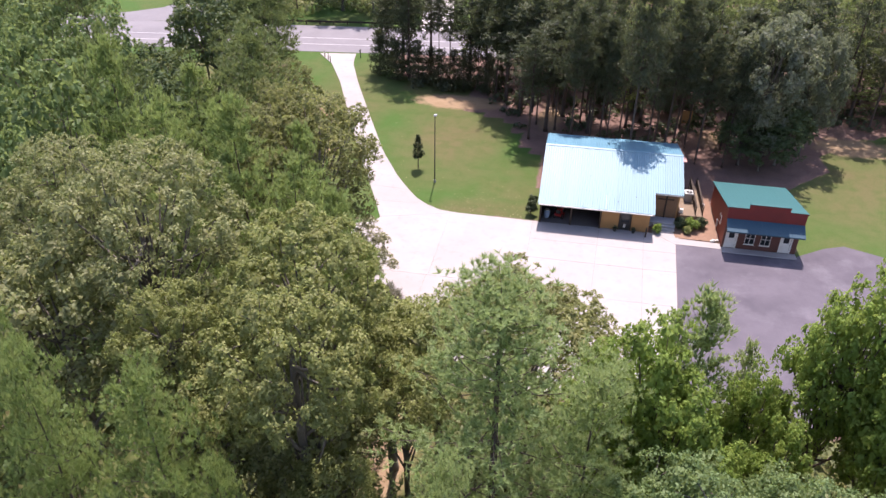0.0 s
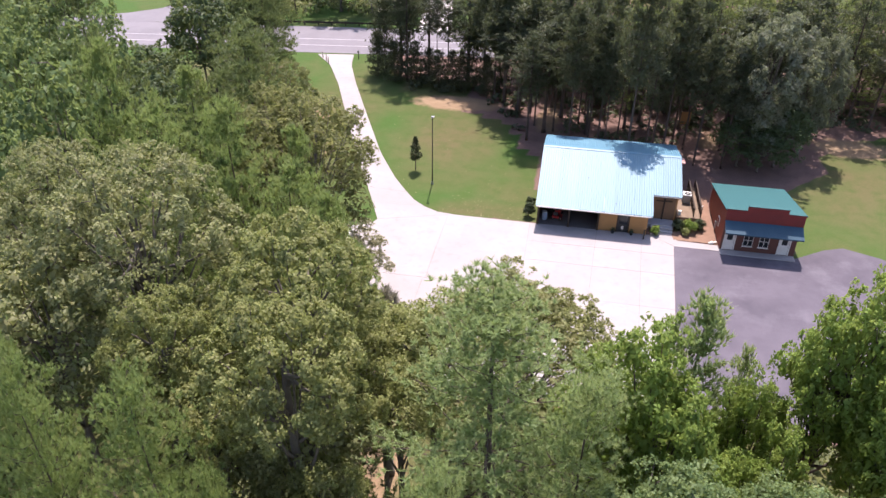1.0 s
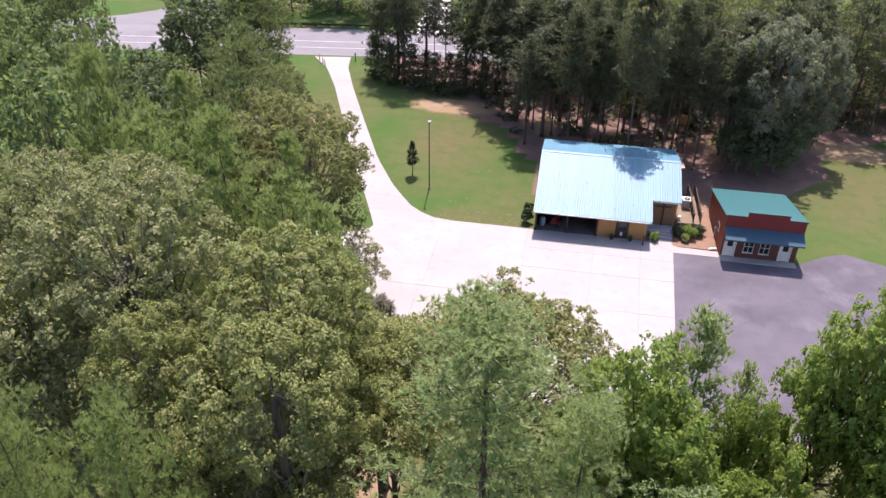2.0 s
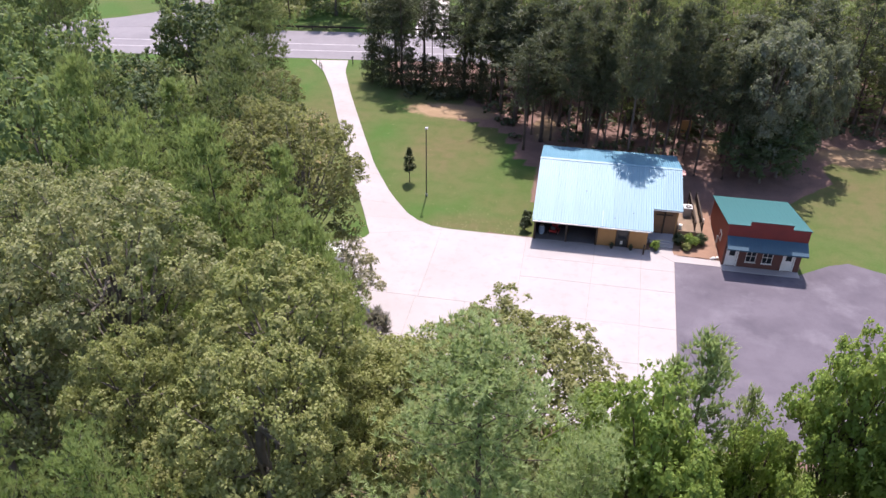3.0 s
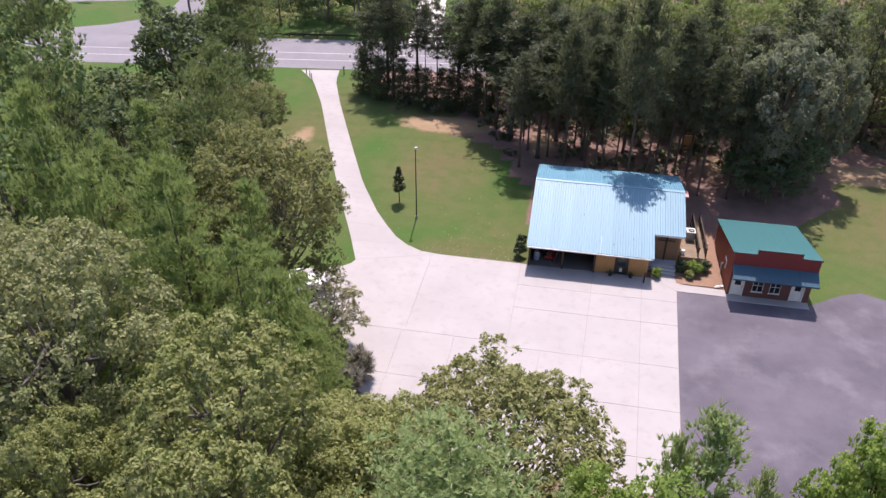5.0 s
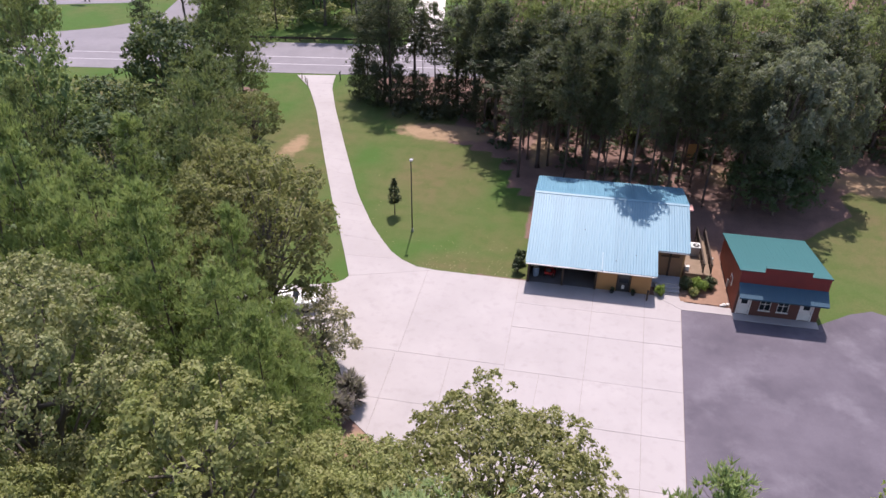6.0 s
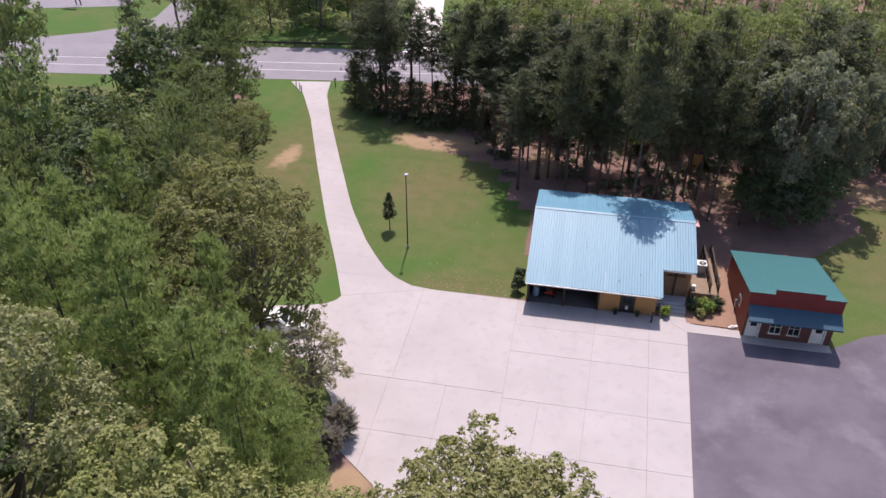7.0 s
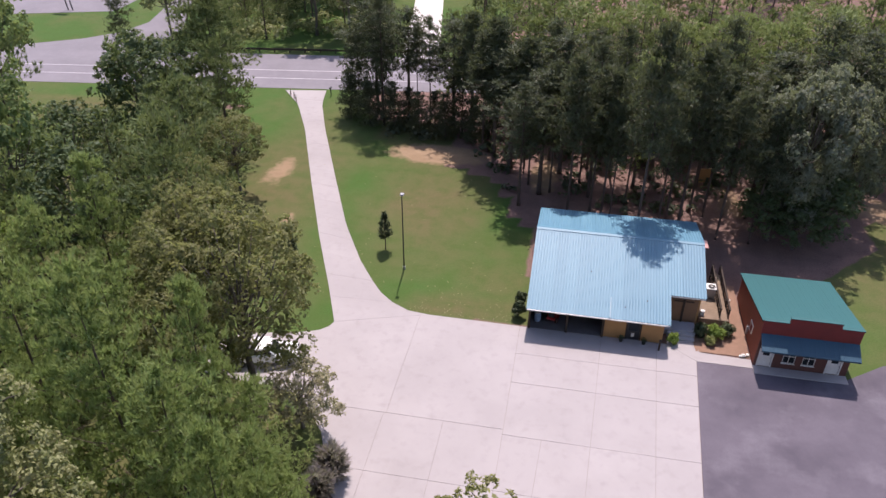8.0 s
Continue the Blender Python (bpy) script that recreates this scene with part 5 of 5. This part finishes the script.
shrub("shrub", 9.95, 69.25, 0.62, 1.0, M["maple_leaf"], "small rounded yellow-green shrub beside the steps", 301)
shrub("shrub", 12.35, 70.7, 1.0, 1.25, M["juniper"], "dark green shrub in the mulch bed", 302, 26)
shrub("shrub", 13.5, 70.6, 0.95, 1.35, M["maple_leaf"], "leafy bright green shrub in the mulch bed", 303, 26)
shrub("shrub", 14.4, 71.2, 0.9, 1.1, M["juniper"], "dark green shrub in the mulch bed", 304)
shrub("shrub", 13.0, 69.7, 0.6, 0.7, M["oak_leaf"], "low green shrub at the edge of the bed", 305)
shrub("shrub", -3.35, 70.3, 0.75, 1.7, M["juniper"], "dark clipped evergreen shrub against the workshop", 306, 30)
shrub("shrub", -3.3, 72.0, 0.65, 1.5, M["juniper"], "dark clipped evergreen shrub against the workshop", 307, 26)
shrub("shrub", -14.0, 50.2, 1.1, 3.0, M["purple_leaf"], "mauve-flowered bush at the edge of the concrete", 308, 46, 45, (0.6, 0.13), spikes=True)
shrub("shrub", -14.3, 48.4, 0.95, 2.6, M["purple_leaf"], "mauve-flowered bush at the edge of the concrete", 309, 40, 45, (0.6, 0.13), spikes=True)


def rock(x, y, r, seed):
    bm = bmesh.new()
    bmesh.ops.create_icosphere(bm, subdivisions=2, radius=r)
    for v in bm.verts:
        v.co *= 1 + 0.3 * noise.noise(v.co * 3 / r + Vector((seed, 0, 0)))
        v.co.z *= 0.7
    ob = tagged(new("white_rock", mesh_of(bm, "white_rock", M["trim_white"])), "whitish rock at the corner of the mulch bed", "rock", "rocks of the bed")
    ob.matrix_basis = pose(x, y, 0.06 + r * 0.4)


for k, (x, y, r) in enumerate(((15.6, 68.6, 0.2), (15.95, 68.75, 0.16), (15.35, 68.5, 0.13), (15.3, 76.2, 0.22))):
    rock(x, y, r, k)


def evergreen(name, x, y, h, r, label, seed, trunk=0.35):
    """A young cone-shaped evergreen on a short bare stem."""
    rng = np.random.default_rng(seed)
    n = 330
    f = rng.random(n) ** 1.4
    a = rng.uniform(0, 6.2832, n)
    reach = r * (1 - f) ** 0.8 * (0.45 + 0.55 * np.minimum(1, f * 6)) * rng.uniform(0.35, 1.0, n)
    p = np.stack([reach * np.cos(a), reach * np.sin(a), h * (trunk + (1 - trunk) * f) - 0.15 * reach], 1)
    w = unit(np.stack([np.cos(a), np.sin(a), np.full(n, 0.5)], 1))
    ob = empty(name, (x, y, 0))
    part("crown", sheet(name, *blades(p, w, 6, 0.32, 0.09, rng, 0.5), M["juniper"]), None, ob)
    bm = limb([(0, 0, -0.1), (0.02, 0, h * 0.4), (0, 0, h * 0.97)], [0.07, 0.05, 0.01], 6)
    for k in range(14):
        i = rng.integers(n)
        limb([(0, 0, max(p[i][2] - 0.2, h * trunk * 0.9)), tuple(p[i])], [0.018, 0.006], 4, bm)
    part("trunk", bm, M["bark"], ob)
    return tagged(ob, label, "tree")


evergreen("sapling", -17.65, 78.7, 4.3, 0.85, "young dark evergreen on a short bare stem on the lawn", 401)
evergreen("sapling", -25.2, 73.1, 4.6, 0.62, "narrow dark columnar evergreen beside the driveway", 402, 0.18)


def build_lamp():
    lamp = tagged(empty("lamp_post", (-15.0, 75.65, 0)), "tall thin grey metal lamp post on the lawn", "lamp post")
    part("base", tube((0, 0, -0.05), (0, 0, 0.35), 0.16, 0.12, 10), M["grey_metal"], lamp)
    part("pole", tube((0, 0, 0.3), (0, 0, 8.2), 0.075, 0.05, 10), M["black"], lamp)
    part("arm", tube((0, 0, 8.15), (0.12, -0.25, 8.45), 0.03, 0.03, 6), M["black"], lamp)
    head = part("lamp_head", box(-0.05, -0.5, 8.38, 0.29, -0.1, 8.52, 0.03), M["grey_metal"], lamp, "grey lamp head")
    part("lens", box(0.0, -0.45, 8.35, 0.24, -0.15, 8.376), M["white_metal"], head)


build_lamp()


def wheel(parent, x, y, r=0.37, w=0.24):
    t = part("wheel", tube((x, y - w / 2, r), (x, y + w / 2, r), r, sides=18), M["rubber"], parent)
    for s in (-1, 1):
        part("rim", tube((x, y + s * w / 2, r), (x, y + s * (w / 2 + 0.012), r), r * 0.6, sides=14), M["grey_metal"], t)


def build_pickup():
    car = tagged(empty("pickup_truck", (-23.2, 60.7, 0.06), 14), "white pickup truck parked under the trees", "pickup truck")
    body = upright([(-2.75, 0.42), (2.7, 0.42), (2.78, 0.75), (2.7, 1.02), (1.25, 1.12), (0.65, 1.1), (-2.75, 1.1)], -0.95, 0.95)
    bmesh.ops.bevel(body, geom=body.edges[:], offset=0.05, segments=2, affect="EDGES")
    part("body", body, M["car_white"], car)
    cab = upright([(-0.95, 1.08), (1.2, 1.08), (0.55, 1.78), (-0.75, 1.8)], -0.82, 0.82)
    bmesh.ops.bevel(cab, geom=cab.edges[:], offset=0.07, segments=2, affect="EDGES")
    part("cab", cab, M["car_white"], car)
    part("windscreen", sidewall([(-0.7, 0), (0.7, 0), (0.62, 0.62), (-0.62, 0.62)], -0.01, 0.01), M["glass"], car).matrix_basis = Matrix.Translation((1.17, 0, 1.16)) @ Matrix.Rotation(radians(-43), 4, "Y")
    for s in (-1, 1):
        part("side_window", upright([(-0.7, 1.2), (0.85, 1.2), (0.45, 1.66), (-0.6, 1.68)], s * 0.825, s * 0.835), M["glass"], car)
        part("bed_rail", box(-2.72, s * 0.86 - 0.05, 1.1, -0.98, s * 0.86 + 0.05, 1.24, 0.02), M["car_white"], car)
        part("headlight", box(2.66, s * 0.68 - 0.16, 0.78, 2.8, s * 0.68 + 0.16, 0.95, 0.02), M["glass"], car)
    part("tailgate", box(-2.79, -0.85, 0.6, -2.73, 0.85, 1.24, 0.015), M["car_white"], car)
    part("bed_floor", box(-2.7, -0.8, 1.102, -0.98, 0.8, 1.125), M["black"], car)
    part("bumper", box(2.74, -0.85, 0.42, 2.88, 0.85, 0.62, 0.03), M["grey_metal"], car)
    part("bumper", box(-2.9, -0.85, 0.42, -2.78, 0.85, 0.6, 0.03), M["grey_metal"], car)
    for x in (-1.75, 1.8):
        for y in (-0.85, 0.85):
            wheel(car, x, y)


build_pickup()


def build_bay_things():
    mower = tagged(empty("riding_mower", (-0.3, 70.6, 0.062), 80), "red riding mower parked in the open bay", "lawn mower")
    part("hood", box(0.1, -0.3, 0.45, 0.95, 0.3, 0.9, 0.08), M["red_enamel"], mower)
    part("body", box(-0.75, -0.38, 0.35, 0.15, 0.38, 0.6, 0.05), M["red_enamel"], mower)
    part("seat", box(-0.65, -0.24, 0.6, -0.25, 0.24, 0.72, 0.04), M["black"], mower)
    part("backrest", box(-0.72, -0.24, 0.7, -0.62, 0.24, 1.05, 0.03), M["black"], mower)
    part("steering_column", tube((0.1, 0, 0.85), (-0.05, 0, 1.1), 0.03), M["black"], mower)
    part("steering_wheel", tube((-0.04, 0, 1.08), (-0.06, 0, 1.11), 0.17, sides=14), M["black"], mower)
    part("deck", box(-0.45, -0.55, 0.12, 0.45, 0.55, 0.3, 0.04), M["red_enamel"], mower)
    for x, r in ((-0.5, 0.26), (0.7, 0.2)):
        for y in (-0.42, 0.42):
            wheel(mower, x, y, r, 0.18)
    barrel = tagged(empty("barrel", (-1.6, 70.1, 0.062)), "pale blue plastic barrel standing in the open bay", "barrel")
    bm = limb([(0, 0, 0), (0, 0, 0.1), (0, 0, 0.45), (0, 0, 0.8), (0, 0, 0.9)], [0.26, 0.29, 0.31, 0.29, 0.26], 14)
    part("body", bm, M["blue_plastic"], barrel)
    part("lid", tube((0, 0, 0.9), (0, 0, 0.93), 0.24, sides=14), M["white_metal"], barrel)
    bench = tagged(empty("workbench", (2.2, 75.4, 0.062)), "dark timber workbench at the back of the bay", "workbench")
    part("top", box(-1.5, -0.4, 0.84, 1.5, 0.4, 0.9, 0.01), M["wood"], bench)
    for x in (-1.4, 1.4):
        for y in (-0.32, 0.32):
            part("leg", box(x - 0.05, y - 0.05, 0, x + 0.05, y + 0.05, 0.84), M["wood"], bench)
    for x in (5.6, 7.5):
        pot = tagged(empty("planter", (x, 68.62, 0.06)), "dark planter with a small plant beside the door", "planter", "planters by the door")
        part("pot", limb([(0, 0, 0), (0, 0, 0.3), (0, 0, 0.36)], [0.14, 0.2, 0.21], 12), M["black"], pot)
        rng = np.random.default_rng(int(x * 10))
        c = np.tile([[0, 0, 0.42]], (60, 1)) + rng.normal(size=(60, 3)) * [0.12, 0.12, 0.1]
        part("plant", sheet("plant", *leaves(c, unit(rng.normal(size=c.shape) + [0, 0, 1]), 0.18, 0.08, rng), M["juniper"]), None, pot)
    post = tagged(empty("corner_post", (8.72, 68.0, 0.06)), "dark slim post at the workshop corner", "post")
    part("shaft", box(-0.07, -0.07, 0, 0.07, 0.07, 1.05, 0.01), M["dark_wood"], post)
    part("cap", box(-0.09, -0.09, 1.05, 0.09, 0.09, 1.1, 0.01), M["dark_wood"], post)


build_bay_things()

# ---------------------------------------------------------------- by the road and across it
def build_roadside():
    x, y = -36.0, 117.2
    mail = tagged(empty("mailbox", (x, y, 0)), "dark mailbox on a post by the driveway entrance", "mailbox")
    part("post", box(-0.06, -0.06, -0.1, 0.06, 0.06, 1.1, 0.01), M["black"], mail)
    bm = upright([(-0.1, 1.1), (0.1, 1.1), (0.1, 1.25)] + [(0.1 * math.cos(a), 1.25 + 0.1 * math.sin(a)) for a in (0.6, 1.2, 1.57, 2.0, 2.6)] + [(-0.1, 1.25)], -0.3, 0.25)
    part("box", bm, M["black"], mail)
    first = None
    for k, (px, py, hgt) in enumerate(((-41.9, 116.2, 1.1), (-40.9, 115.0, 1.0), (-40.2, 113.9, 1.05))):
        m = pose(px, py, 0) @ Matrix.Diagonal((1, 1, hgt, 1))
        if first is None:
            first = tagged(empty("marker_post"), "short pale timber marker post beside the driveway", "post", "posts by the driveway")
            part("shaft", box(-0.06, -0.06, -0.1, 0.06, 0.06, 0.95), M["wood"], first)
            part("reflector", box(-0.05, -0.08, 0.7, 0.05, -0.062, 0.85), M["white_metal"], first)
            first.matrix_basis = m
        else:
            copy_thing(first, m)
    # Added dark rail that draws the band of tree shadow beyond the road.
    rail = tagged(empty("guard_rail"), "dark rail standing in for tree shadow along the far side of the road", "guard rail")
    for i in range(15):
        gx = -62 + 2.6 * i
        gy = road_edge(gx) + 16.4
        part("post", box(gx - 0.09, gy, -0.1, gx + 0.09, gy + 0.15, 0.75), M["dark_wood"], rail)
        g2 = gx + 2.6
        bm = bmesh.new()
        ends = [(gx, gy - 0.003), (g2, road_edge(g2) + 16.397)]
        prism([(ends[0][0], ends[0][1] - 0.08), (ends[1][0] - 0.01, ends[1][1] - 0.08), (ends[1][0] - 0.01, ends[1][1]), ends[0]], 0.4, 0.72, bm)
        part("beam", bm, M["dark_wood"], rail)


build_roadside()


def build_far_side():
    tagged(new("pavement_far_drive", mesh_of(prism([(-29.6, 134.5), (-23.4, 135.5), (-29.0, 168.6), (-40, 230), (-45.6, 229), (-34.7, 167.5)], -0.1, 0.034), "far_drive", M["pale_concrete"])), "bright pale concrete drive across the road", "driveway", kind="structure")
    sign = tagged(empty("sign_post", (-101, 150.5, 0)), "dark leaning sign post with two legs by the far lot", "sign post")
    for x in (-0.5, 0.5):
        part("leg", tube((x, 0, -0.1), (x - 0.5, 0, 5.5), 0.12), M["black"], sign)
    part("board", box(-2.0, -0.1, 5.2, 1.2, 0.1, 7.0, 0.03), M["grey_metal"], sign)


build_far_side()



def build_litter():
    """Pale dead leaves scattered over the lawn's edge."""
    rng = np.random.default_rng(77)
    n = 90
    p = np.stack([rng.uniform(-13, -3, n), 69.3 + rng.exponential(1.6, n), np.full(n, 0.05)], 1)
    q = np.stack([rng.uniform(-30, -4, 90), rng.uniform(70, 96, 90), np.full(90, 0.05)], 1)
    q = q[[inside(x, y, LAWN) for x, y, _ in q]]
    p = np.concatenate([p, q])
    up = unit(rng.normal(size=p.shape) * 0.35 + [0, 0, 1])
    tagged(new("leaf_litter", sheet("leaf_litter", *leaves(p, up, 0.13, 0.08, rng), M["litter"])), "pale dead leaves scattered on the lawn", "leaf litter", kind="stuff")


build_litter()

board = tagged(empty("plywood_board", (15.2, 98.6, 0), 8), "tan plywood board on legs among the pines", "board")
part("panel", box(-0.7, -0.04, 0.55, 0.7, 0.04, 2.3, 0.01), M["tan"], board)
for x in (-0.6, 0.6):
    part("leg", box(x - 0.05, 0.045, -0.1, x + 0.05, 0.13, 2.3), M["wood"], board)

dead = tagged(empty("dead_tree", (-53.4, 82.6, 0)), "bare pale dead trunk leaning in the glade", "tree")
bm = limb([(0, 0, -0.1), (-0.1, 0.4, 3.0), (-0.4, 0.9, 6.0), (-0.6, 1.5, 9.2)], [0.16, 0.13, 0.10, 0.05], 7)
limb([(-0.3, 0.7, 5.0), (0.4, 0.9, 6.2), (0.6, 1.0, 7.0)], [0.06, 0.04, 0.02], 5, bm)
part("trunk", bm, M["bark_pale"], dead)

# ---------------------------------------------------------------- cast concrete panels
panels()
